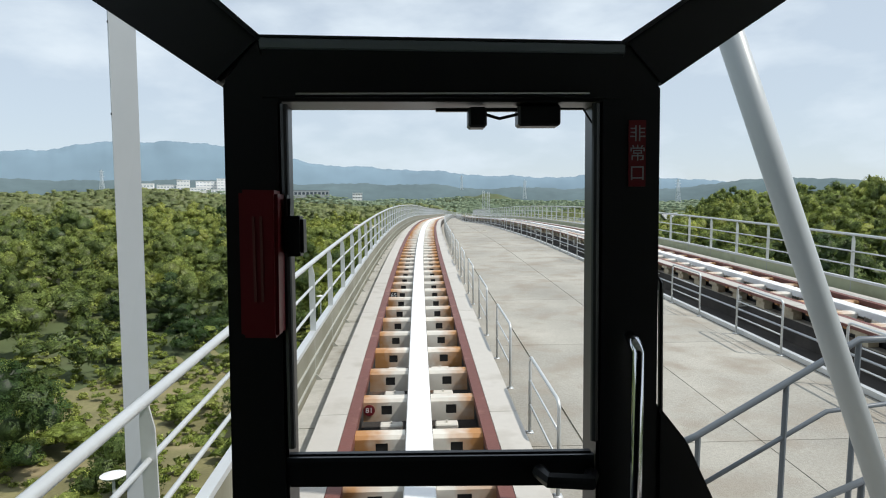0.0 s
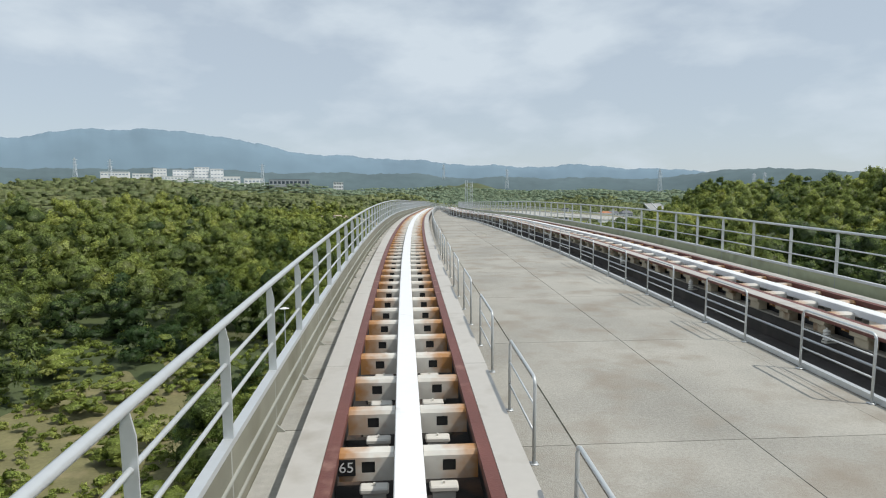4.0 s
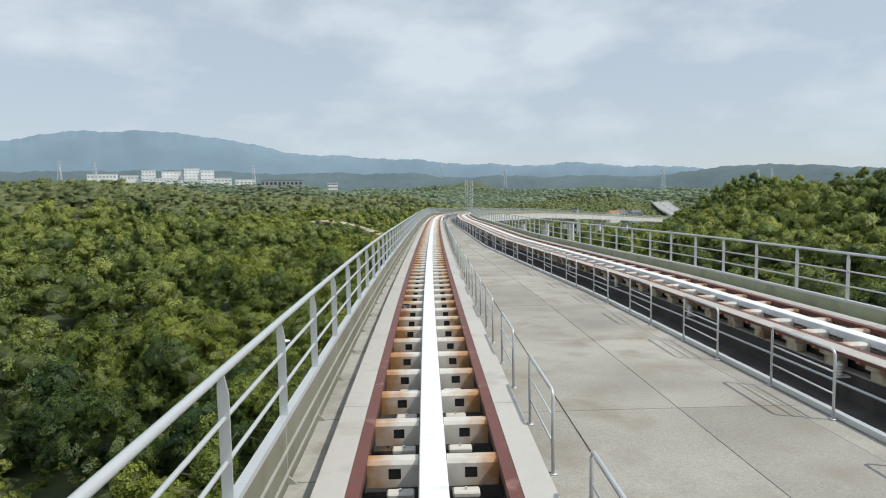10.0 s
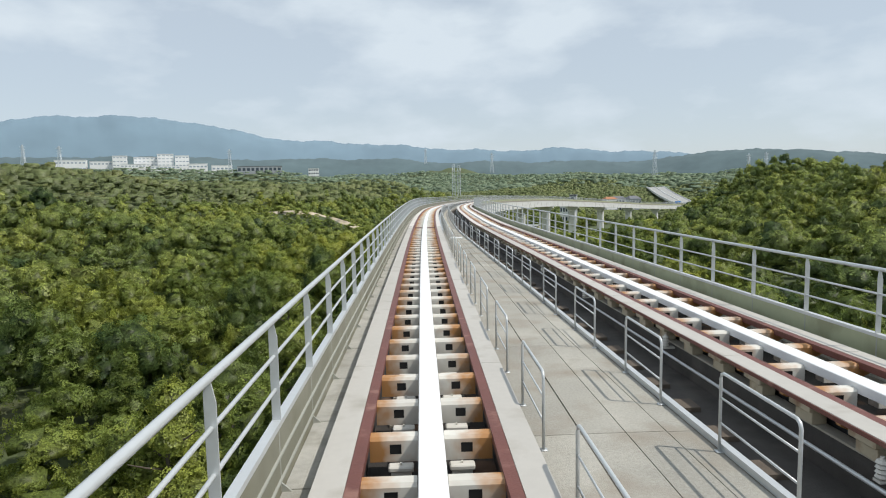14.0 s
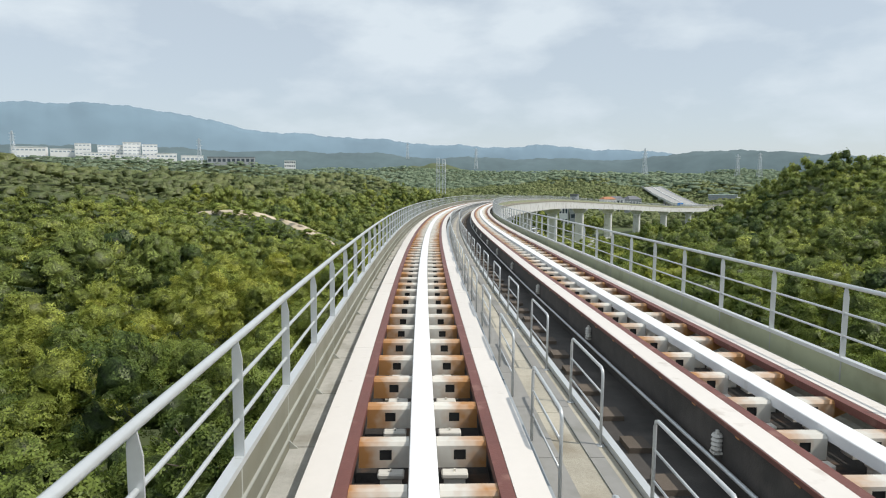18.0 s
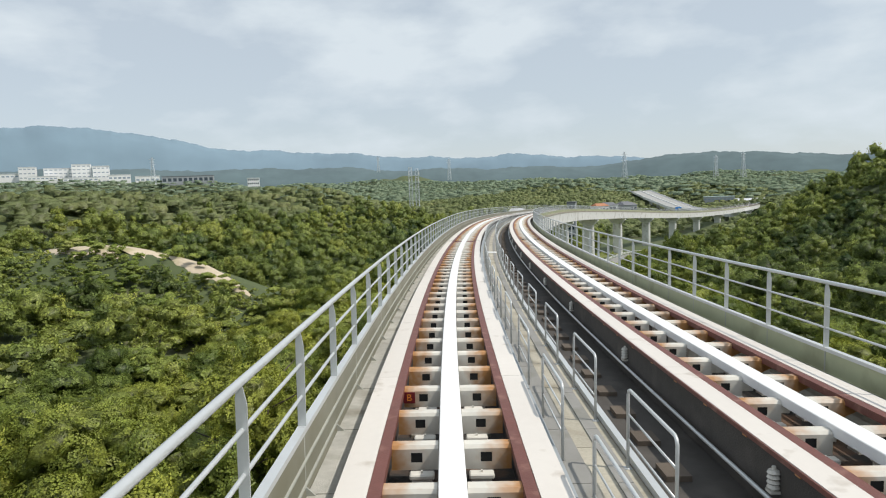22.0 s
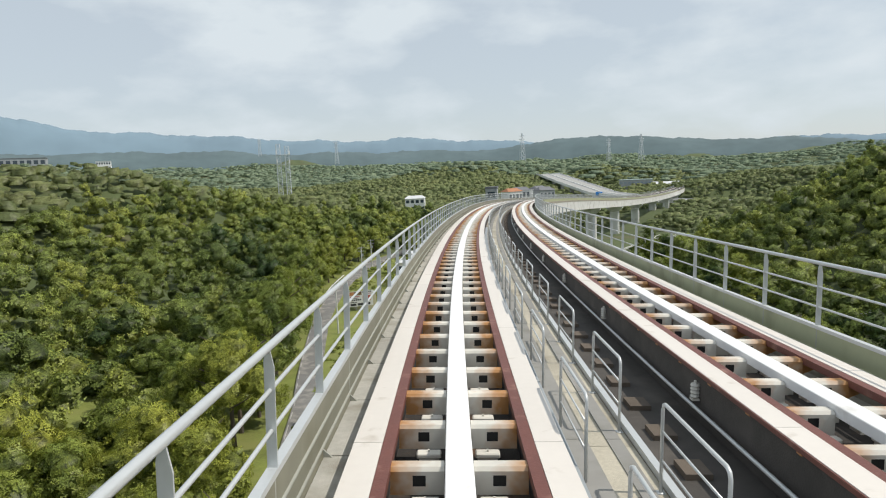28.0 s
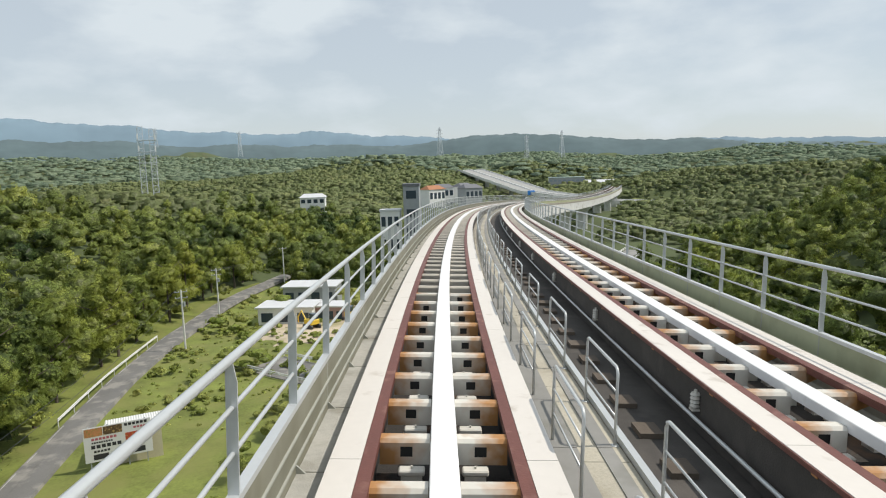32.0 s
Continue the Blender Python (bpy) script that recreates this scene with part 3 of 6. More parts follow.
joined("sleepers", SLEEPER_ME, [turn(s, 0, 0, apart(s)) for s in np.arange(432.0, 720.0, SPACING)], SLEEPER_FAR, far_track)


for t, base in ((near_track, None), (far_track, apart)):
    for side in (-1, 1):
        # each plate is 6 m long and follows the line
        for k in range(112):
            s = -22.3 + 6.0 * k
            s1 = s + 5.99
            if s1 > S_END:
                break
            b0, b1, b2 = (base(s) if base else 0.0), (base((s + s1) / 2) if base else 0.0), (base(s1) if base else 0.0)
            vs = []
            for q, b in ((s, b0), ((s + s1) / 2, b1), (s1, b2)):
                vs += [at(q, side * u, w, b) for u, w in ((0.88, -0.06), (1.215, -0.06), (1.215, 0.004), (0.88, 0.004))]
            fs = [(i * 4 + a, i * 4 + c, i * 4 + 4 + c, i * 4 + 4 + a) for i in (0, 1) for a, c in ((0, 1), (1, 2), (2, 3), (3, 0))] + [(0, 1, 2, 3)[::-1], (8, 9, 10, 11)]
            if side < 0:
                fs = [f[::-1] for f in fs]
            linked("plate", mesh_of("plate", vs, fs, PLATE_DUSTY if s < 140 else PLATE), t)
        if base and side > 0:
            continue
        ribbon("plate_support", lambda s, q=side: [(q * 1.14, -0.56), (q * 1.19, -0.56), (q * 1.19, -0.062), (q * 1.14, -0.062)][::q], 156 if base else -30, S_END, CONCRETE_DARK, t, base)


def joint_mesh():
    """A finger joint: red-brown crossed bars over a dark gap."""
    bm = bmesh.new()
    box(bm, -0.74, 0.74, -0.09, 0.09, -0.16, -0.06, 0.01)
    for x in (-0.45, 0.45):
        box(bm, x - 0.10, x + 0.10, -0.42, 0.42, -0.15, -0.05, 0.01)
        box(bm, x - 0.22, x + 0.22, -0.32, -0.20, -0.15, -0.052, 0.01)
        box(bm, x - 0.22, x + 0.22, 0.20, 0.32, -0.15, -0.052, 0.01)
    me = bpy.data.meshes.new("joint")
    bm.to_mesh(me)
    bm.free()
    me.materials.append(RAIL_PAINT)
    return me


JOINT_ME = joint_mesh()


def seam_mesh():
    bm = bmesh.new()
    for y in (-0.45, 0.45):
        for q in (-1, 1):
            box(bm, q * 1.045 - 0.19, q * 1.045 + 0.19, y - 0.04, y + 0.04, 0.004, 0.010)
            box(bm, q * 0.81 - 0.07, q * 0.81 + 0.07, y - 0.05, y + 0.05, 0.0, 0.012)
    me = bpy.data.meshes.new("seam")
    bm.to_mesh(me)
    bm.free()
    me.materials.append(DARK_STEEL)
    return me


SEAM_ME = seam_mesh()
for s in JOINTS:
    linked("expansion_joint", JOINT_ME, near_track, turn(s, 0, 0), "red-brown steel expansion joint")
    linked("joint_seam", SEAM_ME, near_track, turn(s, 0, 0))


# parapet posts and wall panels
def post_mesh(sign):
    bm = bmesh.new()
    # a flat bar across the line of the rail, cut to a narrow head
    lo, hi = WALL_W[sign] + 0.05, TOP_W[sign] - 0.02
    out = [(-0.045, lo), (0.045, lo), (0.045, hi - 0.16), (0.012, hi), (-0.028, hi), (-0.045, hi - 0.10)]
    a = [bm.verts.new((x, -0.008, z)) for x, z in out]
    b = [bm.verts.new((x, 0.008, z)) for x, z in out]
    bm.faces.new(a)
    bm.faces.new(b[::-1])
    for i in range(6):
        j = (i + 1) % 6
        bm.faces.new((a[i], b[i], b[j], a[j]))
    bmesh.ops.recalc_face_normals(bm, faces=bm.faces)
    box(bm, -0.03, 0.03, -0.05, 0.05, lo - 0.01, lo + 0.012)
    me = bpy.data.meshes.new("post")
    bm.to_mesh(me)
    bm.free()
    me.materials.append(GALV)
    return me


POST_ME = {q: post_mesh(q) for q in (-1, 1)}


def rib_mesh(sign):
    bm = bmesh.new()
    foot = -0.262 if sign > 0 else DECK_W + 0.12
    box(bm, -0.055 if sign > 0 else -0.02, 0.02 if sign > 0 else 0.055, -0.02, 0.02, foot, WALL_W[-sign], 0.006)
    a = 0.13 * (1 if sign > 0 else -1)
    fin = [bm.verts.new(p) for p in ((0, -0.012, foot), (a, -0.012, foot), (0, -0.012, foot + 0.12), (0, 0.012, foot), (a, 0.012, foot), (0, 0.012, foot + 0.12))]
    for f in ((0, 1, 2), (5, 4, 3), (0, 3, 4, 1), (1, 4, 5, 2), (2, 5, 3, 0)):
        bm.faces.new([fin[i] for i in f])
    me = bpy.data.meshes.new("rib")
    bm.to_mesh(me)
    bm.free()
    me.materials.append(GALV_DULL)
    return me


for t, base, sign, first in ((left_parapet, None, -1, -12.1), (right_parapet, apart, 1, 5.9)):
    rib_me = rib_mesh(-sign)
    u = sign * 1.64
    for k in range(400):
        s = first + 2.0 * k
        if s + 2.0 > S_END:
            break
        b = base(s) if base else 0.0
        if s > 560:
            continue
        linked("post", POST_ME[sign], t, turn(s, u, 0, b))
        if s < 470:
            linked("rib", rib_me, t, turn(s, u, 0, b))
    joined("posts", POST_ME[sign], [turn(s, u, 0, base(s) if base else 0.0) for s in np.arange(first + 2.0 * math.ceil((560 - first) / 2.0), S_END - 2, 2.0)], GALV, t)
    for k in range(210):
        s = first + 4.0 * k
        s1 = s + 3.985
        if s1 > S_END:
            break
        vs = []
        for q in (s, s1):
            b = base(q) if base else 0.0
            vs += [at(q, u + du, w, b) for du, w in ((-0.018, DECK_W + 0.12), (0.018, DECK_W + 0.12), (0.018, WALL_W[sign]), (-0.018, WALL_W[sign]))]
        linked("wall_panel", mesh_of("wall_panel", vs, [(0, 1, 5, 4), (1, 2, 6, 5), (2, 3, 7, 6), (3, 0, 4, 7), (3, 2, 1, 0), (4, 5, 6, 7)], WALL_PANEL if sign < 0 else WALL_GREEN), t)
    for w in ((-0.12, 0.14) if sign < 0 else (-0.18,)):
        ribbon("wall_rail", lambda s, w=w: [(u - sign * 0.045, w), (u - sign * 0.02, w), (u - sign * 0.02, w + 0.022), (u - sign * 0.045, w + 0.022)][::-sign], -12, S_END, GALV_DULL if sign < 0 else WALL_GREEN, t, base)


# hoop handrails on both sides of the walkway
def hoop_mesh(length):
    bm = bmesh.new()
    h, r = 1.08, 0.022
    pts = [(0, 0, 0), (0, 0, h - 0.08), (0, 0.025, h - 0.025), (0, 0.08, h), (0, length - 0.08, h), (0, length - 0.025, h - 0.025), (0, length, h - 0.08), (0, length, 0)]
    tube(bm, pts, r, 8)
    for z in (0.40, 0.74):
        tube(bm, [(0, 0, z), (0, length, z)], 0.015, 6)
    for y in (0, length):
        box(bm, -0.05, 0.05, y - 0.05, y + 0.05, 0.0, 0.012)
    me = bpy.data.meshes.new("hoop")
    bm.to_mesh(me)
    bm.free()
    me.materials.append(GALV)
    for p in me.polygons:
        p.use_smooth = True
    return me


HOOP_ME = hoop_mesh(1.75)
near_rail = thing("handrail_near", "row of galvanised tubular hoop handrails beside the track", "handrail")
far_rail = thing("handrail_far", "row of galvanised tubular hoop handrails along the walkway edge", "handrail")
near_rail["group"] = far_rail["group"] = "walkway handrails"
HOOP_GAP = 3.6
for k in range(190):
    s = 3.1 + HOOP_GAP * k
    if s > 640:
        break
    linked("hoop", HOOP_ME, near_rail, turn(s, 1.52, DECK_W))
    linked("hoop", HOOP_ME, far_rail, turn(s - 2.0, far_edge(s - 2.0) - 0.06, DECK_W))
ribbon("kick_rail", lambda s: [(far_edge(s) + 0.01, DECK_W + 0.004), (far_edge(s) + 0.11, DECK_W + 0.004), (far_edge(s) + 0.11, DECK_W + 0.10), (far_edge(s) + 0.01, DECK_W + 0.10)], -20, S_END, GALV, far_rail)
# ---- the land ----
BASE_S, BASE_Z = [-200, 0, 75, 100, 120, 160, 230, 280, 330, 370, 430, 500, 560, 700], [-17, -17, -18.5, -17.5, -17, -15.5, -14.5, -18, -21.5, -25, -27.5, -28.7, -31.5, -35]
LEFT_S, LEFT_RISE = [-200, 0, 60, 110, 150, 220, 270, 320, 370, 450, 500, 550, 620, 700], [14, 14, 12, 14, 18, 16, 20, 30, 29, 26, 28, 21, 14, 10]
RIGHT_S, RIGHT_RISE = [-200, 0, 150, 230, 300, 390, 470, 520, 600, 700], [12, 12, 15, 19, 23, 25, 26, 26, 20, 14]
VALLEY_S, VALLEY = [0, 150, 215, 285, 400, 500, 560, 660], [20, 28, 38, 46, 46, 40, 40, 50]      # how far the open ground reaches inside the curve


def waves(x, y, scale, seed, octaves=3):
    """Smooth hills as a sum of turned sine waves."""
    rng = np.random.RandomState(seed)
    z, amp, total = np.zeros_like(x), 1.0, 0.0
    for o in range(octaves):
        for k in range(3):
            a, ph = rng.uniform(0, math.pi), rng.uniform(0, 2 * math.pi)
            q = rng.uniform(0.8, 1.25) / scale
            z = z + amp * np.sin((x * math.cos(a) + y * math.sin(a)) * q * 2 * math.pi + ph)
        total += amp * 2.0
        amp, scale = amp * 0.5, scale * 0.5
    return z / total


def line_coords(x, y):
    """Distance along the track, and to the right of it, of points on the land."""
    x, y = np.asarray(x, float).ravel(), np.asarray(y, float).ravel()
    keep = slice(0, None, 4)
    sx, sy, sv, sh = LX[keep], LY[keep], S_AXIS[keep], LH[keep]
    i = np.empty(len(x), int)
    for a in range(0, len(x), 20000):
        b = slice(a, a + 20000)
        i[b] = np.argmin((x[b, None] - sx) ** 2 + (y[b, None] - sy) ** 2, axis=1)
    dx, dy = x - sx[i], y - sy[i]
    return sv[i] + dx * np.sin(sh[i]) + dy * np.cos(sh[i]), dx * np.cos(sh[i]) - dy * np.sin(sh[i])


def smooth(a, b, v):
    t = np.clip((v - a) / (b - a), 0.0, 1.0)
    return t * t * (3 - 2 * t)


HIGHWAY = [(640, 640, -35), (500, 655, -33), (410, 675, -31), (350, 712, -27.5), (332, 762, -22), (345, 830, -14.5), (378, 932, -7.5), (394, 980, -9), (408, 1025, -15)]
HIGHWAY_LINE = [Vector(a).lerp(Vector(b), i / 8.0) for a, b in zip(HIGHWAY, HIGHWAY[1:]) for i in range(8)] + [Vector(HIGHWAY[-1])]


KNOLLS = ((-9.2, 355.5, 4.5), (2.0, 344.0, 3.0), (-26.0, 361.0, 4.5))


def land(x, y):
    x, y = np.asarray(x, float).ravel(), np.asarray(y, float).ravel()
    s, u = line_coords(x, y)
    z = np.interp(s, BASE_S, BASE_Z)
    left, right = smooth(np.interp(s, [380, 430], [14, 44]), np.interp(s, [380, 430], [190, 150]), -u), smooth(0, np.interp(s, [0, 150, 260, 390, 460, 520], [130, 130, 120, 110, 80, 68]), u - np.interp(s, VALLEY_S, VALLEY) + 2)
    far = smooth(260, 700, np.abs(u)) + smooth(620, 1000, s)
    far = np.clip(far, 0, 1)
    near = z + left * np.interp(s, LEFT_S, LEFT_RISE) + right * np.interp(s, RIGHT_S, RIGHT_RISE)
    near = near + waves(x, y, 90, 3) * 4.0 * np.clip(left + right, 0.12, 1)
    bend = smooth(330, 420, s) * (1 - smooth(600, 680, s))
    near = near + bend * (5 * np.exp(-((u - 112) / 24.0) ** 2) - 20 * smooth(138, 225, u))
    d = np.hypot(x - 40, y - 250)
    away = -16 + waves(x, y, 620, 5, 4) * np.interp(d, [300, 900, 2500, 5000], [6, 16, 34, 60]) + np.interp(d, [300, 900, 1600, 2600, 4900], [0, 2, 20, 44, 66]) * (0.35 + 0.65 * smooth(-350, 150, x)) * (1 - 0.6 * smooth(350, 900, x))
    away = away + 68 * np.exp(-((x + 520) ** 2 + (y - 1590) ** 2) / 250.0 ** 2) + 22 * np.exp(-((x + 240) ** 2 + (y - 1410) ** 2) / 150.0 ** 2)
    z = near * (1 - far) + away * far
    # the ground stays below the highway
    gap = np.full(len(x), 1e9)
    level = np.zeros(len(x))
    for q in HIGHWAY_LINE:
        d = np.hypot(x - q.x, y - q.y)
        level = np.where(d < gap, q.z, level)
        gap = np.minimum(d, gap)
    w = smooth(-70, -22, -gap)
    z = z * (1 - w) + np.minimum(z, level - 5) * w
    # hollows with the houses and the depot
    z = z - 9 * np.exp(-((x - 255) ** 2 + (y - 755) ** 2) / 60.0 ** 2) - 13 * np.exp(-((x - 430) ** 2 + (y - 825) ** 2) / 85.0 ** 2)
    # sandy knolls on the left
    z = z + 2.5 * np.exp(-((x + 37) ** 2 + (y - 364) ** 2) / 18.0 ** 2)
    for kx, ky, rise in KNOLLS:
        z = z + rise * np.exp(-((x - kx) ** 2 + (y - ky) ** 2) / 15.0 ** 2)
    return z


def land_mesh():
    t = np.linspace(-1, 1, 291)
    g = np.sinh(t * 4.6) / math.sinh(4.6)
    xs, ys = 30 + 4700 * g, 260 + 4700 * g
    X, Y = np.meshgrid(xs, ys)
    Z = land(X, Y)
    n = len(t)
    v = np.c_[X.ravel(), Y.ravel(), Z]
    i = np.arange(n * n).reshape(n, n)
    f = np.c_[i[:-1, :-1].ravel(), i[:-1, 1:].ravel(), i[1:, 1:].ravel(), i[1:, :-1].ravel()]
    return v, f


def quads(name, verts, faces, mat, parent=None, smooth_faces=False, tint=None, facing=None, second=None, from_face=0):
    """A large mesh of quads, quickly."""
    me = bpy.data.meshes.new(name)
    me.vertices.add(len(verts))
    me.vertices.foreach_set("co", np.asarray(verts, np.float32).ravel())
    me.loops.add(faces.size)
    me.loops.foreach_set("vertex_index", np.asarray(faces, np.int32).ravel())
    me.polygons.add(len(faces))
    me.polygons.foreach_set("loop_start", np.arange(0, faces.size, 4, dtype=np.int32))
    me.polygons.foreach_set("loop_total", np.full(len(faces), 4, np.int32))
    if smooth_faces:
        me.polygons.foreach_set("use_smooth", np.ones(len(faces), bool))
    me.materials.append(mat)
    if second is not None:
        me.materials.append(second)
        me.polygons.foreach_set("material_index", (np.arange(len(faces)) >= from_face).astype(np.int32))
    if tint is not None:
        me.attributes.new("tint", "FLOAT", "POINT").data.foreach_set("value", np.asarray(tint, np.float32))
    me.update(calc_edges=True)
    if facing is not None:
        me.polygons.foreach_set("use_smooth", np.ones(len(faces), bool))
        me.normals_split_custom_set_from_vertices(facing)
    return linked(name, me, parent)


GROUND = material("woodland_floor", (0.085, 0.110, 0.042), 0.95, vary=0.5, grain=0.35, big=0.03, stain=(0.12, 0.105, 0.05), stain_at=(0.56, 0.75), stain_scale=0.05, bump=0.6, bump_scale=1.5)
gv, gf = land_mesh()
ground = tagged(quads("ground", gv, gf, GROUND, None, True), "undulating woodland floor with scrub and dry grass", "ground", kind="structure")

# ---- woods ----
rng = np.random.RandomState(11)


def dome(n):
    """A lump of n by n faces on top and a skirt below: corner points on a unit ball, and faces."""
    t = np.tan(np.linspace(-1, 1, n + 1) * math.pi / 4)
    pts, index, faces = [], {}, []

    def vert(x, y, z):
        k = (round(x, 4), round(y, 4), round(z, 4))
        if k not in index:
            index[k] = len(pts)
            d = np.array((x, y, z), float)
            pts.append(d / np.linalg.norm(d))
        return index[k]
    for i in range(n):
        for j in range(n):
            faces.append([vert(t[i], t[j], 1), vert(t[i + 1], t[j], 1), vert(t[i + 1], t[j + 1], 1), vert(t[i], t[j + 1], 1)])
    rows = [1.0, 0.25, -0.5]
    for za, zb in zip(rows, rows[1:]):
        for i in range(n):
            for turn_ in range(4):
                def side(q, z):
                    x, y = q, -1.0
                    for _ in range(turn_):
                        x, y = -y, x
                    return vert(x, y, z)
                faces.append([side(t[i], zb), side(t[i + 1], zb), side(t[i + 1], za), side(t[i], za)])
    return np.array(pts), np.array(faces)


def crown_template(cards, seed, conical, lumps, fine):
    """The lumps of a crown of height 1 and radius 1, and leaf places over them with the way each faces."""
    r = np.random.RandomState(seed)
    lobes = []
    for k in range(lumps):
        q = k / max(1.0, lumps - 1.0)
        if conical:
            h, reach, size = 0.22 + 0.66 * q, (1.0 - q) * 0.66, 0.38 - 0.16 * q
        else:
            a_up = q * math.pi / 2
            h, reach, size = 0.34 + 0.48 * math.sin(a_up), 0.70 * math.cos(a_up) ** 0.8, r.uniform(0.34, 0.54)
        a = k * 2.4 + r.uniform(-0.5, 0.5)
        reach *= r.uniform(0.75, 1.15)
        lobes.append((reach * math.cos(a), reach * math.sin(a), h + r.uniform(-0.06, 0.06), size))
    unit, face = dome(fine)
    cv, cn, cf = [], [], []
    for x, y, z, q in lobes:
        cf.append(face + sum(len(c) for c in cv))
        wob = (0.58 if cards > 200 else 0.76) * (1 + r.normal(size=(len(unit), 1)) * 0.19)
        cv.append(np.array((x, y, z)) + unit * wob * np.array((q, q, q * (0.42 if cards else 0.70))))
        n = np.c_[unit[:, :2], unit[:, 2] * 1.5 if cards else np.maximum(unit[:, 2], 0.12) * 2.2] + np.array((x, y, 0.2)) * 0.35 + r.normal(size=unit.shape) * 0.16
        cn.append(n / np.linalg.norm(n, axis=1)[:, None])
    pos, nor = [], []
    for c in range(cards):
        x, y, z, q = lobes[r.randint(len(lobes))]
        d = r.normal(size=3)
        d[2] = abs(d[2]) - 0.30
        d /= np.linalg.norm(d)
        rad = q * r.uniform(0.78, 1.10)
        pos.append((x + d[0] * rad, y + d[1] * rad, z + d[2] * rad * 0.42))
        n = d * np.array((1, 1, 1.4)) + np.array((x, y, 0.2)) * 0.35 + r.normal(size=3) * 0.22
        nor.append(n / np.linalg.norm(n))
    return np.array(pos).reshape(-1, 3), np.array(nor).reshape(-1, 3), np.concatenate(cv), np.concatenate(cn), np.concatenate(cf)


def leaves(places, radius, height, cards, size, seed, kinds=6, lumps=9, fine=3, bias=0.0):
    """Points, tint, facing and faces of many crowns: first the lumps, then the leaf sprays on them; and how many lump faces."""
    r = np.random.RandomState(seed)
    temps = [crown_template(cards, seed * 17 + k, k % 4 == 0, lumps, fine) for k in range(kinds)]
    pick = r.randint(kinds, size=len(places))
    out, shade, facing = [], [], []
    solid, solid_shade, solid_facing, solid_faces, count = [], [], [], [], 0
    hue = np.clip(r.normal(0.46, 0.19, len(places)) + bias, 0.06, 1)
    for k, (pos, nor, cv, cn, cf) in enumerate(temps):
        idx = np.where(pick == k)[0]
        if not len(idx):
            continue
        a = r.uniform(0, 2 * math.pi, len(idx))
        ca, sa = np.cos(a)[:, None], np.sin(a)[:, None]

        def put(p):
            px, py = p[None, :, 0] * ca - p[None, :, 1] * sa, p[None, :, 0] * sa + p[None, :, 1] * ca
            return (np.stack([px * radius[idx, None], py * radius[idx, None], np.repeat(p[None, :, 2], len(idx), 0) * height[idx, None]], -1) + places[idx][:, None, :]).reshape(-1, 3)

        def turned(n):
            return np.stack([n[None, :, 0] * ca - n[None, :, 1] * sa, n[None, :, 0] * sa + n[None, :, 1] * ca, np.repeat(n[None, :, 2], len(idx), 0)], -1).reshape(-1, 3)
        V = put(cv)
        solid.append(V + r.normal(size=V.shape) * min(size, 1.2) * 0.15)
        solid_facing.append(turned(cn))
        # lumps tinted darker than the sprays: shade inside the crown put into the colour
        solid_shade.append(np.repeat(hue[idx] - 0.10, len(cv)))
        solid_faces.append((cf[None] + count + (np.arange(len(idx)) * len(cv))[:, None, None]).reshape(-1, 4))
        count += len(V)
        if not cards:
            continue
        P, N = put(pos), turned(nor)
        w = r.normal(size=P.shape)
        T = N + r.normal(size=P.shape) * 0.50
        T /= np.linalg.norm(T, axis=1)[:, None]
        A = np.cross(T, w)
        A /= np.linalg.norm(A, axis=1)[:, None] + 1e-9
        B = np.cross(T, A)
        sz = size * r.uniform(0.55, 1.25, (len(P), 1))
        q = [P + A * sz * r.uniform(0.35, 0.6, (len(P), 1)), P + B * sz * r.uniform(0.35, 0.6, (len(P), 1)) - N * sz * 0.12,
             P - A * sz * r.uniform(0.35, 0.6, (len(P), 1)), P - B * sz * r.uniform(0.35, 0.6, (len(P), 1)) - N * sz * 0.12]
        out.append(np.stack(q, 1).reshape(-1, 3))
        facing.append(np.repeat(N, 4, 0))
        shade.append(np.repeat(hue[idx], len(pos) * 4))
    faces = np.concatenate(solid_faces)
    lump_faces = len(faces)
    if out:
        sprays = np.concatenate(out)
        faces = np.concatenate([faces, count + np.arange(len(sprays)).reshape(-1, 4)])
    return np.concatenate(solid + out), np.concatenate(solid_shade + shade), np.concatenate(solid_facing + facing), faces, lump_faces


def scatter(x0, x1, y0, y1, gap, seed):
    r = np.random.RandomState(seed)
    xs, ys = np.meshgrid(np.arange(x0, x1, gap), np.arange(y0, y1, gap))
    x = xs.ravel() + r.uniform(-0.45, 0.45, xs.size) * gap
    y = ys.ravel() + r.uniform(-0.45, 0.45, ys.size) * gap
    return x, y


def clearing(s, u):
    """True where no trees stand: under the viaduct, beside the road, on the sandy slopes."""
    c = (u > -8.5) & (u < np.interp(s, APART_S, APART) + 8.5) & (s < 915)
    c |= (s > 366) & (s < 545) & (u > road_u(s) - 4) & (u < 0)
    c |= (s > 340) & (s < 560) & (np.abs(u - road_u(s)) < 4.2)
    c |= (s > 300) & (s < 640) & (u > 0) & (u < np.interp(s, [300, 345, 640], [13, 22, 25]))
    c |= (s < 96) & (u > -52 - 6 * np.sin(s * 0.11)) & (u < 0) & (np.sin(s * 0.35 + u * 0.2) > -0.75)
    for cs, cu, ra, rb in CLEARINGS:
        c |= ((s - cs) / ra) ** 2 + ((u - cu) / rb) ** 2 < 1
    return c


CLEARINGS = [(338, -80, 15, 18), (319, -70, 8, 11), (350, -45, 4, 5), (512, -30, 26, 17)] + [(341.5 - 0.52 * (u + 65), u, 7.5, 7) for u in (-86, -78, -70, -62, -54, -46, -40)]


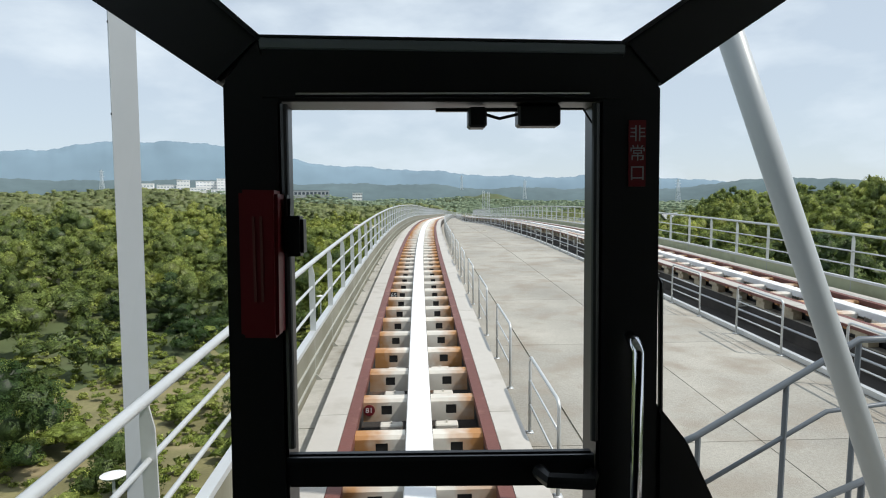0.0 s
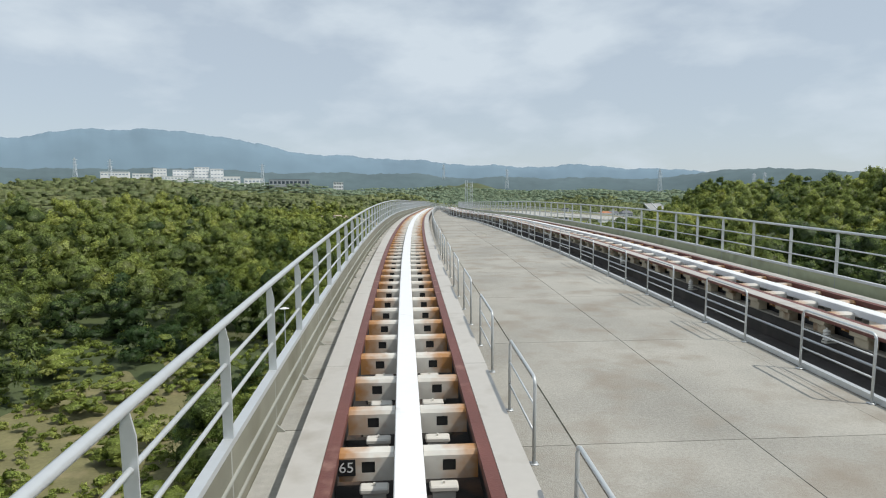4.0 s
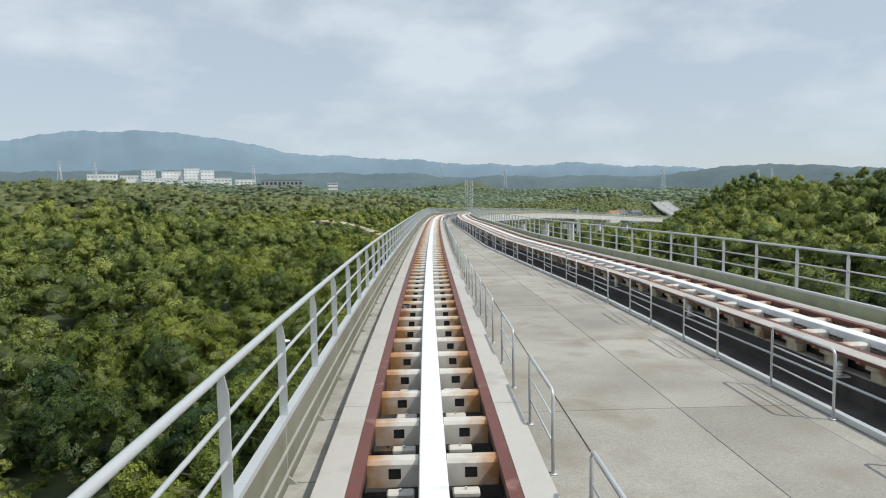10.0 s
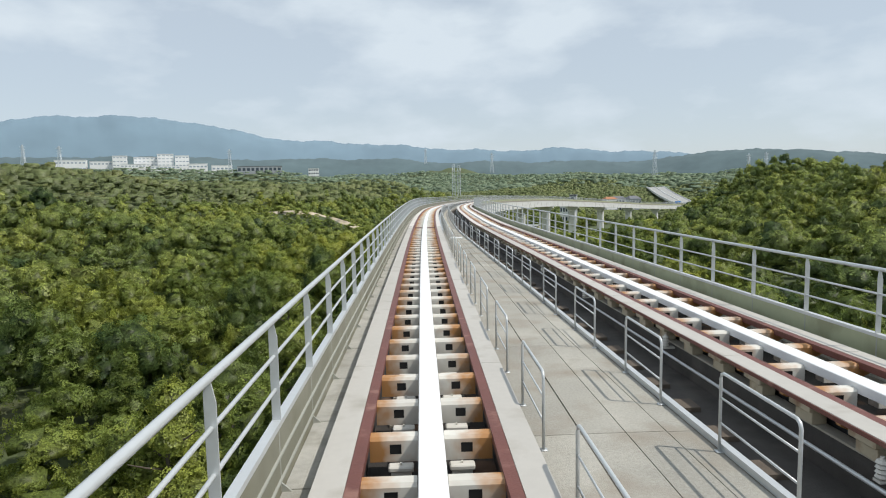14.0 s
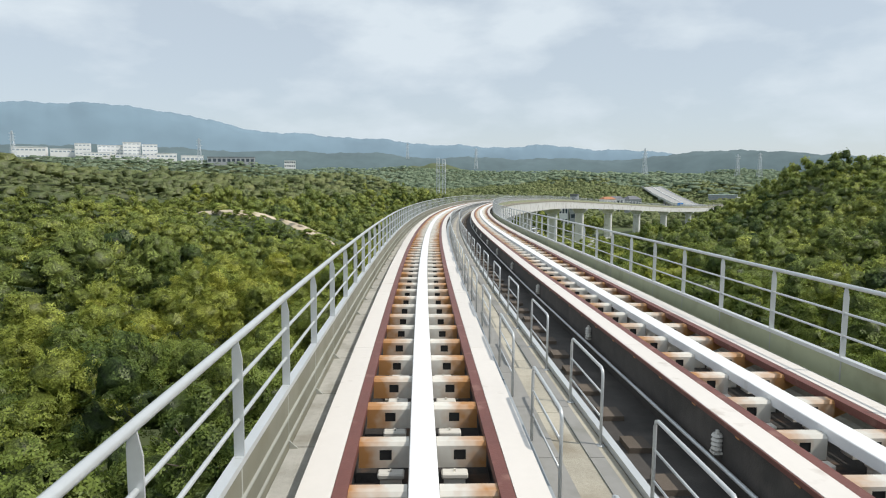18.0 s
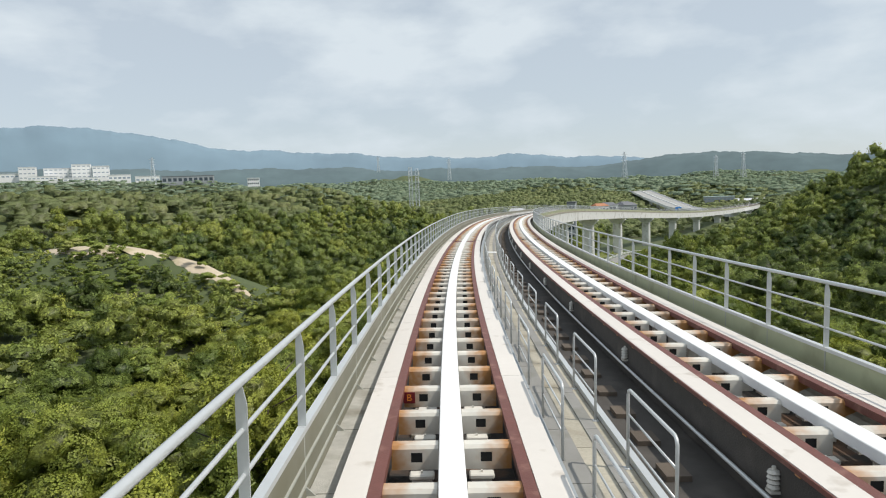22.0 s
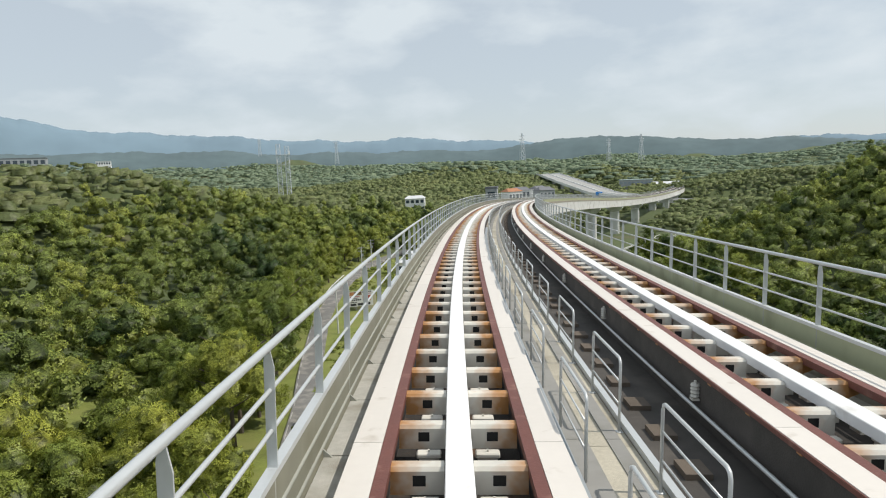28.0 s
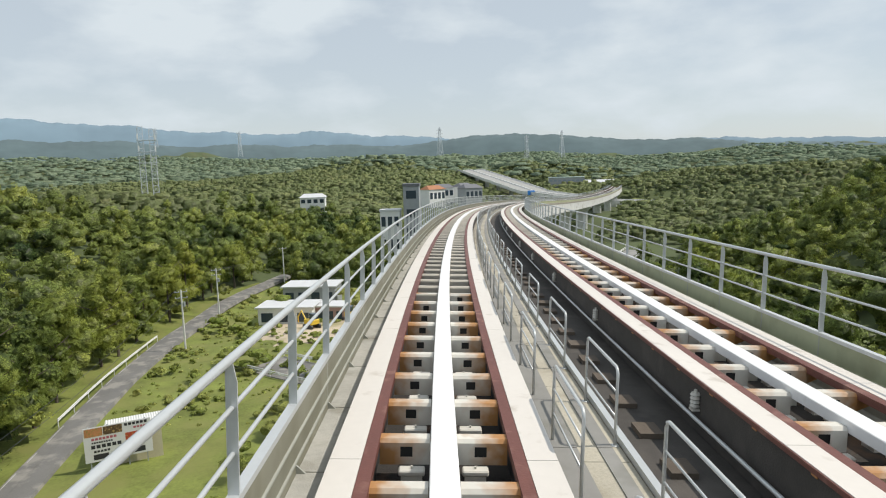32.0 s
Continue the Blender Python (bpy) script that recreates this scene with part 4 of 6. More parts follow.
def road_u(s):
    return np.interp(s, [340, 372, 400, 420, 436, 443, 460, 478, 495, 520, 560], [-9.5, -14, -21, -27.5, -32.7, -35.2, -40.2, -45.7, -50.5, -56, -61])


def stand(name, mask, x, y, cards, size, gap, seed, mats, tall=(7.0, 11.0), label="", lumps=9, fine=3):
    s, u = line_coords(x, y)
    bearing = np.degrees(np.arctan2(x, y + 40))
    keep = mask(s, u) & ~clearing(s, u) & (bearing > -48) & (bearing < 72) & (np.min([np.hypot(x - q[0], y - q[1]) for q in HIGHWAY_LINE], axis=0) > 13)
    if not cards:
        # far woods stand only where the line looks at them
        seen = np.zeros(len(x), bool)
        for q in (0, 75, 150, 220, 290, 350, 400):
            o, right, along, up = axes(q)
            turned = np.degrees(np.arctan2(x - o.x, y - o.y)) - math.degrees(math.atan2(along.x, along.y))
            seen |= np.abs(turned + 0.5) < 39
        keep &= seen
    x, y = x[keep], y[keep]
    r = np.random.RandomState(seed)
    h = r.uniform(tall[0], tall[1], len(x)) * (r.choice([0.62, 0.9, 1.0, 1.2], len(x)) if cards else 1.0)
    s, u = line_coords(x, y)
    low = (s > 312) & (s < 352) & (u < -36) & (u > -135)
    h = h * np.where((s > 262) & (s < 352) & (u < -13) & (u > -135), np.where(low, 0.52, 0.72), 1.0)
    h = h * np.where((s > 130) & (s < 520) & (u > 0) & (u < np.interp(s, VALLEY_S, VALLEY) - 4), 0.72, 1.0)
    rad = gap * r.uniform(0.54, 0.88, len(x)) * np.where(low, 0.72, 1.0) * (1.0 if cards else 1.6)
    if not cards:
        h = h * r.choice([0.92, 1.0, 1.12], len(x))
    z = land(x, y) - (0.6 if cards else 0.30 * h)
    v, hue, way, f, lump_faces = leaves(np.c_[x, y, z], rad, h, cards, size, seed, 8, lumps, fine, np.interp(s, [0, 90, 130, 230, 300, 450], [-0.48, -0.42, 0.0, 0.17, 0.15, 0.10]) - 0.07 * (u > 0))
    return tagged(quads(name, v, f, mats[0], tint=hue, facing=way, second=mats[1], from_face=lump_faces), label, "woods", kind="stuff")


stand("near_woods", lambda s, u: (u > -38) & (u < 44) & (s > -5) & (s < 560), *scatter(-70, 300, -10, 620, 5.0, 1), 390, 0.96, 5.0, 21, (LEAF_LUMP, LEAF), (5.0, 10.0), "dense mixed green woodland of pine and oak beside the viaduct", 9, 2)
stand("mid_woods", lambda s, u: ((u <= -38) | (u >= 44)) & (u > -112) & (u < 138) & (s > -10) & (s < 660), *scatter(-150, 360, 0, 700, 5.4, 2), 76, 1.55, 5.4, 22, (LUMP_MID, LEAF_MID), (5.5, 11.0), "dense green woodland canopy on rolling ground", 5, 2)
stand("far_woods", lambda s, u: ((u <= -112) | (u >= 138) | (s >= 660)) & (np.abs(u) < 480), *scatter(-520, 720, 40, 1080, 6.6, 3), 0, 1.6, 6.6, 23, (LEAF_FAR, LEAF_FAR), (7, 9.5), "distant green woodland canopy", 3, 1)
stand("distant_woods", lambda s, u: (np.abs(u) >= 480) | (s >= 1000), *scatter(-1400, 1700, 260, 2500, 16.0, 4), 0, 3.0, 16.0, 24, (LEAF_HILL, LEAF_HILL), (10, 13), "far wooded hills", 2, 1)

# ---- far ridges ----
def ridge(name, dist, rise, mat, seed, az0=-62, az1=66):
    n, m = 900, 7
    a = np.radians(np.linspace(az0, az1, n))
    crest = rise(np.degrees(a)) * (dist + 420)
    rough = fray(np.degrees(a), seed, 0.0016) * dist
    v, f = [], []
    for j in range(m):
        q = j / (m - 1.0)
        dd = dist + 420 * q
        wob = waves(a * 4000 + j * 37, a * 0 + j * 300.0, 420, seed) * 22 * (1 - q) * (0.4 + q)
        v.append(np.c_[40 + np.sin(a) * dd, 200 + np.cos(a) * dd, -60 + (crest + 60) * math.sin(q * math.pi / 2) + rough * q ** 5 + wob])
    v = np.concatenate(v)
    i = np.arange(n * m).reshape(m, n)
    f = np.c_[i[:-1, :-1].ravel(), i[:-1, 1:].ravel(), i[1:, 1:].ravel(), i[1:, :-1].ravel()]
    return tagged(quads(name, v, f, mat, None, True), "hazy blue wooded hills on the horizon", "hills", kind="structure")


def fray(a, seed, amp):
    r = np.random.RandomState(seed)
    z = np.zeros_like(a)
    for k, q in enumerate((0.06, 0.13, 0.29, 0.61, 1.3, 2.7, 5.9)):
        z += np.sin(a * q * 2 * math.pi + r.uniform(0, 7)) * amp * 0.70 ** k
    return z


# haze of distance is put into the ridge colours, bluest on the far one
RIDGE_BLUE = material("haze_blue_far_hills", (0.185, 0.265, 0.325), 1.0, vary=0.22, grain=0.006, big=0.0015)
RIDGE_GREEN = material("haze_grey_green_hills", (0.105, 0.150, 0.160), 1.0, vary=0.35, grain=0.02, big=0.004, bump=0.6, bump_scale=0.03)
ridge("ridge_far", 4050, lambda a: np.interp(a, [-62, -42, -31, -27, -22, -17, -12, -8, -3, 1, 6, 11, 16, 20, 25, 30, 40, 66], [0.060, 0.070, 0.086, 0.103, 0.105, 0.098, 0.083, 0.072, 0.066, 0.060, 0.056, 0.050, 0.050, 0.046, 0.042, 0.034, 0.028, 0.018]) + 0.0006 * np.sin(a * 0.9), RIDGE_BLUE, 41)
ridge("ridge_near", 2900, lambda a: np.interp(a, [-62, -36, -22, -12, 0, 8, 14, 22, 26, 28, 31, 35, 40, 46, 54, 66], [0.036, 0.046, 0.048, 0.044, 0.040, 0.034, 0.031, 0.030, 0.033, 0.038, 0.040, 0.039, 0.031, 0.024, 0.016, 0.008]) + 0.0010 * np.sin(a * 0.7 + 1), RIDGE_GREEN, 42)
# ---- viaduct details ----
def slab(parent, s0, s1, u0, u1, w1, name="slab", mat=CONCRETE, n=2):
    """A slab of the deck between two lines of the plan; u0 and u1 are functions of s."""
    vs, fs = [], []
    for i in range(n + 1):
        s = s0 + (s1 - s0) * i / n
        vs += [at(s, u, w) for u, w in ((u0(s), DECK_W - 0.028), (u1(s), DECK_W - 0.028), (u1(s), w1), (u0(s), w1))]
    for i in range(n):
        fs += [(i * 4 + a, i * 4 + c, i * 4 + 4 + c, i * 4 + 4 + a) for a, c in ((0, 1), (1, 2), (2, 3), (3, 0))]
    fs += [(3, 2, 1, 0), tuple(n * 4 + k for k in range(4))]
    return linked(name, mesh_of(name, vs, fs, mat), parent)


SLAB = material("deck_slab_concrete", (0.375, 0.358, 0.312), 0.92, vary=0.55, grain=26, big=0.4, stain=(0.30, 0.262, 0.21), stain_at=(0.48, 0.74), stain_scale=1.1, bump=0.7, bump_scale=55, obrand=0.20)
SLAB_PALE = material("walkway_concrete", (0.45, 0.415, 0.335), 0.92, vary=0.42, grain=22, big=0.6, stain=(0.26, 0.225, 0.165), stain_at=(0.52, 0.76), stain_scale=1.1, bump=0.4, bump_scale=60, obrand=0.12)
GUTTER = material("gutter_concrete", (0.43, 0.42, 0.38), 0.9, vary=0.35, grain=12, big=0.9, stain=(0.27, 0.255, 0.21), stain_at=(0.50, 0.74), stain_scale=1.6, bump=0.4, bump_scale=50, obrand=0.12)
MORTAR = [[(50.0, 3.7), (50.5, 4.3), (51.0, 4.85), (51.4, 4.9)], [(51.2, 4.95), (52.1, 5.0), (53.0, 4.9), (53.8, 4.7), (54.6, 4.6)], [(50.0, 2.8), (49.95, 3.1), (50.05, 3.4)]]
deck_edge = lambda s: far_edge(s) - 0.42
mid_line = lambda s: 2.16 + (deck_edge(s) - 2.16) * 0.52
s = -12.0
while s < 152:
    slab(viaduct, s, s + 4.985, lambda q: 2.18, lambda q: mid_line(q) - 0.008, DECK_W + 0.004, mat=SLAB)
    slab(viaduct, s, s + 4.985, lambda q: mid_line(q) + 0.008, lambda q: deck_edge(q) - 0.01, DECK_W + 0.004, mat=SLAB)
    slab(viaduct, s, s + 4.985, lambda q: deck_edge(q) + 0.012, lambda q: far_edge(q) + 0.004, DECK_W - 0.004, mat=SLAB)
    slab(viaduct, s, s + 4.985, lambda q: 1.36, lambda q: 2.155, DECK_W, mat=SLAB)
    s += 5.0
while s < 640:
    slab(viaduct, s, s + 2.985, lambda q: 1.36, lambda q: far_edge(q), DECK_W, mat=SLAB_PALE, n=1)
    s += 3.0
# pale cover plates on the walkway at the expansion joints
for j in JOINTS:
    slab(viaduct, j - 4.0, j - 3.0, lambda q: 1.75, lambda q: 2.6, DECK_W + 0.03, "cover_plate", WHITE_PAINT, 1)

# gutter slabs between the left wall and the track
for k in range(236):
    s = -12.05 + 2.0 * k
    vs = [at(q, u, w) for q in (s, s + 1.975) for u, w in ((-1.615, -0.30), (-1.245, -0.30), (-1.245, -0.262), (-1.615, -0.262))]
    linked("gutter_slab", mesh_of("gutter_slab", vs, [(0, 1, 5, 4), (1, 2, 6, 5), (2, 3, 7, 6), (3, 0, 4, 7), (3, 2, 1, 0), (4, 5, 6, 7)], GUTTER), viaduct)

# mortar lines where the walkway was patched
for line_points in MORTAR:
    bm = bmesh.new()
    tube(bm, [at(a, b, DECK_W + 0.004) for a, b in line_points], [0.012] + [0.02] * (len(line_points) - 2) + [0.012], 5)
    part("mortar_line", bm, SLAB_PALE, viaduct)

# blue-grey cover strips along both edges of the narrow walkway, and blocks on the ledge beyond
STRIP = material("blue_grey_cover_strip", (0.275, 0.268, 0.25), 0.75, vary=0.15, grain=7, big=0.8, stain=(0.22, 0.215, 0.19), stain_scale=1.3, obrand=0.12)
BLOCK = material("weathered_ledge_block", (0.125, 0.10, 0.078), 0.9, vary=0.3, grain=6, big=0.9, stain=(0.14, 0.11, 0.085), stain_scale=2.0, bump=0.4, obrand=0.3)
for k in range(170):
    s = 153 + 1.9 * k
    slab(viaduct, s, s + 1.885, lambda q: 1.46, lambda q: 1.80, DECK_W + 0.018, "cover_strip", STRIP, 1)
    slab(viaduct, s, s + 1.885, lambda q: far_edge(q) - 0.32, lambda q: far_edge(q) - 0.12, DECK_W + 0.018, "cover_strip", STRIP, 1)
for k in range(356):
    s = 7 + 1.25 * k
    b = apart(s)
    vs = [at(s + ds, du, w, b) for ds in (0, 0.45) for du, w in ((-2.0, DECK_W - 0.298), (-1.66, DECK_W - 0.298), (-1.66, DECK_W - 0.22), (-2.0, DECK_W - 0.22))]
    linked("ledge_block", mesh_of("ledge_block", vs, [(0, 1, 5, 4), (1, 2, 6, 5), (2, 3, 7, 6), (3, 0, 4, 7), (3, 2, 1, 0), (4, 5, 6, 7)], BLOCK), viaduct)

# grey step plates beside the near track
for k in range(56):
    s = 148 + 4.2 * k
    slab(viaduct, s, s + 4.15, lambda q: 1.24, lambda q: 1.42, DECK_W + 0.22, "step_plate", GREY_PAINT, 1)


def pedestal_mesh():
    """The cream sleeper end and block that show under the far track's near edge."""
    bm = bmesh.new()
    box(bm, -1.20, -0.90, -0.24, 0.24, -0.16, -0.065, 0.01)
    box(bm, -1.13, -0.92, -0.19, 0.19, -0.34, -0.16, 0.008)
    me = bpy.data.meshes.new("pedestal")
    bm.to_mesh(me)
    bm.free()
    me.materials.append(material("stained_cream_block", (0.47, 0.41, 0.30), 0.8, vary=0.35, grain=6, stain=(0.22, 0.13, 0.07), stain_scale=2.0))
    return me


PEDESTAL_ME = pedestal_mesh()
for k in range(128):
    s = 8.0 + 1.2 * k
    linked("pedestal", PEDESTAL_ME, far_track, turn(s, 0, 0, apart(s)))
ribbon("edge_beam", rect(-1.235, -1.217, -0.062, -0.004), -30, S_END, RAIL_PAINT, far_track, apart, label="dark red-brown edge beam")
cable_rail = thing("cable_conduit", "grey steel cable conduit along the dark girder side", "conduit")
ribbon("pipe", octa(-1.30, -0.52, 0.028), -20, 640, GALV, cable_rail, apart, smooth=True)


def insulator_mesh():
    bm = bmesh.new()
    for k in range(4):
        tube(bm, [(-1.24, 0, -0.40 + k * 0.055), (-1.24, 0, -0.365 + k * 0.055)], [0.075, 0.055], 10)
    tube(bm, [(-1.24, 0, -0.44), (-1.24, 0, -0.16)], 0.025, 8)
    box(bm, -1.30, -1.06, -0.06, 0.06, -0.46, -0.43)
    me = bpy.data.meshes.new("insulator")
    bm.to_mesh(me)
    bm.free()
    me.materials.append(material("pale_porcelain", (0.62, 0.60, 0.55), 0.25, vary=0.1))
    return me


INSULATOR_ME = insulator_mesh()
for k in range(76):
    s = 10.0 + 6.0 * k
    ob = linked("insulator", INSULATOR_ME, None, turn(s, 0, 0, apart(s)))
    tagged(ob, "pale ribbed porcelain insulator on the girder side", "insulator", "insulators along the far track")


def pier(s):
    """A concrete column with a flared crosshead under both tracks."""
    t = thing("viaduct_pier", "pale concrete pier with a flared crosshead under the viaduct", "pier", "viaduct piers", "structure")
    a = apart(s)
    o, r, al, up = axes(s)
    level = Vector((r.x, r.y, 0)).normalized()
    along = Vector((al.x, al.y, 0)).normalized()
    m = Matrix((level, along, Vector((0, 0, 1)))).transposed().to_4x4()
    m.translation = o + level * a / 2
    top = DECK_W - 3.29 - 0.12
    z0 = float(land([m.translation.x], [m.translation.y])[0]) - o.z - 1.0
    bm = bmesh.new()
    w = a / 2 + 1.5
    prof = [(-w, top), (w, top), (w, top - 0.6), (2.15, top - 2.2), (-2.15, top - 2.2), (-w, top - 0.6)]
    f = [bm.verts.new((x, -1.3, z)) for x, z in prof]
    b = [bm.verts.new((x, 1.3, z)) for x, z in prof]
    bm.faces.new(f)
    bm.faces.new(b[::-1])
    for i in range(6):
        j = (i + 1) % 6
        bm.faces.new((f[i], b[i], b[j], f[j]))
    bmesh.ops.recalc_face_normals(bm, faces=bm.faces)
    head = part("crosshead", bm, CONCRETE_PALE, t)
    bm = bmesh.new()
    box(bm, -2.1, 2.1, -1.25, 1.25, z0, top - 2.2, 0.45)
    col = part("column", bm, CONCRETE_PALE, t)
    bm = bmesh.new()
    for q in (-1, 1):
        for dy in (-0.6, 0.6):
            box(bm, q * a / 2 - 0.35, q * a / 2 + 0.35, dy - 0.2, dy + 0.2, top, top + 0.14)
    pad = part("bearing", bm, DARK_STEEL, t)
    for ob in (head, col, pad):
        ob.matrix_basis = m
    return t


for k in range(17):
    pier(19.0 + 53.0 * k)

# sleeper number plates
def number_plate(s, text, kind):
    words = {"disc": "small round dark red sleeper plate with white numerals", "black": "square black sleeper plate with white numerals", "red": "square dark red sleeper plate with an orange letter"}
    t = thing("number_plate", words[kind], "sign")
    m = turn(s, -0.66, -0.17)
    bm = bmesh.new()
    if kind == "disc":
        tube(bm, [(0, -0.128, 0), (0, -0.116, 0)], 0.075, 20)
    else:
        box(bm, -0.095, 0.095, -0.128, -0.116, -0.09, 0.09, 0.002)
    part("disc" if kind == "disc" else "panel", bm, BLACK if kind == "black" else RED_BOX, t).matrix_basis = m
    cu = bpy.data.curves.new("numerals", "FONT")
    cu.body, cu.size, cu.align_x, cu.align_y, cu.extrude = text, 0.10 if kind == "disc" else 0.16, "CENTER", "CENTER", 0.001
    cu.materials.append(ORANGE_PAINT if kind == "red" else WHITE_PAINT)
    linked("numerals", cu, t, m @ pose(0, -0.1305, 0, 90, 0, 0))
    return t


ORANGE_PAINT = material("orange_lettering", (0.85, 0.28, 0.04), 0.5, vary=0.1)
number_plate(-6.0 + 1.2 * 12, "81", "disc")
number_plate(-6.0 + 1.2 * 19, "65", "black")
number_plate(-6.0 + 1.2 * 64, "90", "black")
number_plate(-6.0 + 1.2 * 201, "B", "red")
# ---- beyond the viaduct ----
def on_land(s, u, lift=0.0):
    p = at(s, u, 0)
    return Vector((p.x, p.y, float(land([p.x], [p.y])[0]) + lift))


def drape(name, s0, s1, u0, u1, mat, label, category, lift=0.3, oval=False, n=26, m=18, skew=0.0):
    """A patch of other ground lying on the land; oval ones have a ragged rim."""
    vs, fs, ring = [], [], {}
    for i in range(n + 1):
        for j in range(m + 1):
            s, a, b = s0 + (s1 - s0) * i / n, u0, u1
            u = a + (b - a) * j / m
            p = at(s + skew * (u - (a + b) / 2), u, 0)
            vs.append((p.x, p.y))
    xy = np.array(vs)
    z = land(xy[:, 0], xy[:, 1]) + lift
    if oval:
        gi, gj = np.meshgrid(np.linspace(-1, 1, n + 1), np.linspace(-1, 1, m + 1), indexing="ij")
        z = z - 1.3 * smooth(0.55, 0.98, np.hypot(gi, gj).ravel() + 0.16 * np.sin(xy[:, 0] * 1.1) * np.sin(xy[:, 1] * 0.9))
    for i in range(n):
        for j in range(m):
            if oval:
                x, y = (i + 0.5) / n * 2 - 1, (j + 0.5) / m * 2 - 1
                if math.hypot(x, y) > 0.86 + 0.16 * math.sin(5 * math.atan2(y, x)) + 0.07 * math.sin(13 * math.atan2(y, x)):
                    continue
            k = i * (m + 1) + j
            fs.append((k, k + 1, k + m + 2, k + m + 1))
    ob = linked(name, mesh_of(name, np.c_[xy, z].tolist(), [f[::-1] for f in fs], mat, True))
    return tagged(ob, label, category, kind="structure")


drape("sand_bank", 328, 352, -98, -64, SAND, "bare sandy bank among the trees", "sand", 0.5, True)
drape("sand_slope", 337, 346, -90, -40, SAND, "distant bare sandy slope among the trees", "sand", 0.5, True, 14, 26, -0.52)
drape("sand_patch", 348, 352, -48, -42, SAND, "small bare patch of sandy soil among the trees", "sand", 0.5, True, 12, 10)
drape("gravel_yard", 488, 536, -46, -16, SAND, "pale gravel yard beside the road", "yard", 0.35, True)
drape("grass_verge", 352, 545, -62, 6, GRASS, "sunlit rough grass verge between road and viaduct", "grass", 0.18)
drape("scrub_clearing", -10, 104, -58, -2, material("dry_scrub_grass", (0.195, 0.180, 0.080), 0.95, vary=0.6, grain=3, big=0.3, stain=(0.32, 0.26, 0.145), stain_at=(0.55, 0.75), stain_scale=0.25, bump=0.6, bump_scale=7), "dry grassy scrub clearing below the viaduct", "grass", 0.25, True)
drape("dirt_track", 30, 66, -44, -33, SAND, "stony pale dirt track through the scrub", "dirt", 0.32, True)


def tufts(name, count, s0, s1, u0, u1, size, seed, mat, label, skip_road=True, lumps=3, sprays=34):
    """Low clumps of blades and small shrubs."""
    r = np.random.RandomState(seed)
    s, u = r.uniform(s0, s1, count), r.uniform(u0, u1, count)
    keep = np.ones(count, bool)
    if skip_road:
        keep &= u - road_u(s) > 2.6
        keep &= ~((s > 438) & (s < 464) & (u > -38) & (u < -20))
    s, u = s[keep], u[keep]
    p = np.array([at(float(a), float(b), 0)[:] for a, b in zip(s, u)])
    p[:, 2] = land(p[:, 0], p[:, 1])
    n = len(p)
    h = r.uniform(0.5, 1.4, n) * size * (1 + 1.6 * (np.sin(p[:, 0] * 0.35) * np.sin(p[:, 1] * 0.27) > 0.35))
    v, hue, way, f, lump_faces = leaves(p, h * 0.9, h, sprays, size * 0.62, seed, 4, lumps, 2, 0.22)
    return tagged(quads(name, v, f, LUMP_BRIGHT, tint=hue, facing=way, second=mat, from_face=lump_faces), label, "undergrowth", kind="stuff")


LEAF_BRIGHT = leaf_material("sunny_grass_leaves", (0.17, 0.235, 0.04), (0.26, 0.32, 0.065), (0.38, 0.39, 0.11), leaf_scale=9.0)
LUMP_BRIGHT = leaf_material("sunny_grass_mass", (0.17, 0.235, 0.04), (0.26, 0.32, 0.065), (0.38, 0.39, 0.11), 0.05, relief=7.0)
tufts("verge_bushes", 420, 360, 540, -56, 4, 1.25, 65, LEAF_BRIGHT, "leafy green bushes on the grass verge")
tufts("verge_weeds", 4400, 360, 535, -52, 5, 0.50, 61, LEAF_BRIGHT, "tall green weeds and low shrubs on the verge", True, 1, 18)
tufts("scrub_bushes", 1500, -4, 104, -56, -3, 0.85, 62, LEAF_BRIGHT, "low scrub bushes and dry grass", False)
tufts("valley_scrub", 520, 300, 470, 8.5, 36, 1.5, 64, LEAF_BRIGHT, "low green scrub and shrubs below the viaduct", False)
tufts("slope_bushes", 26, 322, 338, -76, -36, 1.25, 66, LEAF_BRIGHT, "scattered green bushes round the sandy slope", False)
tufts("understorey", 1000, 262, 366, -38, -9, 1.5, 67, LEAF_MID, "dense green understorey shrubs below the viaduct", False)
tufts("hillside_scrub", 950, 304, 333, -100, -32, 0.85, 68, LEAF_MID, "low green scrub in front of the sandy bank", False)
tufts("bank_bushes", 16, 328, 354, -96, -62, 1.4, 63, LEAF_BRIGHT, "scattered bushes on the sandy bank", False)

# the lane
road_v, road_f = [], []
RS = np.arange(342.0, 560.0, 2.0)
for i, s in enumerate(RS):
    c = float(road_u(s))
    z = max(on_land(s, c - 1.8).z, on_land(s, c + 1.8).z, on_land(s, c).z) + 0.45
    for du, dz in ((-1.9, -0.6), (-1.7, 0), (1.7, 0), (1.9, -0.6)):
        p = at(s, c + du, 0)
        road_v.append((p.x, p.y, z + dz))
    if i:
        k = i * 4
        road_f += [(k - 4 + a, k - 3 + a, k + 1 + a, k + a) for a in range(3)]
lane = tagged(linked("road", mesh_of("road", road_v, road_f, ASPHALT)), "narrow worn grey asphalt lane through the woods", "road", kind="structure")
road_line = lambda s: Vector(road_v[int(np.clip(round((s - RS[0]) / 2.0), 0, len(RS) - 1)) * 4 + 1])
lv, lf = [], []
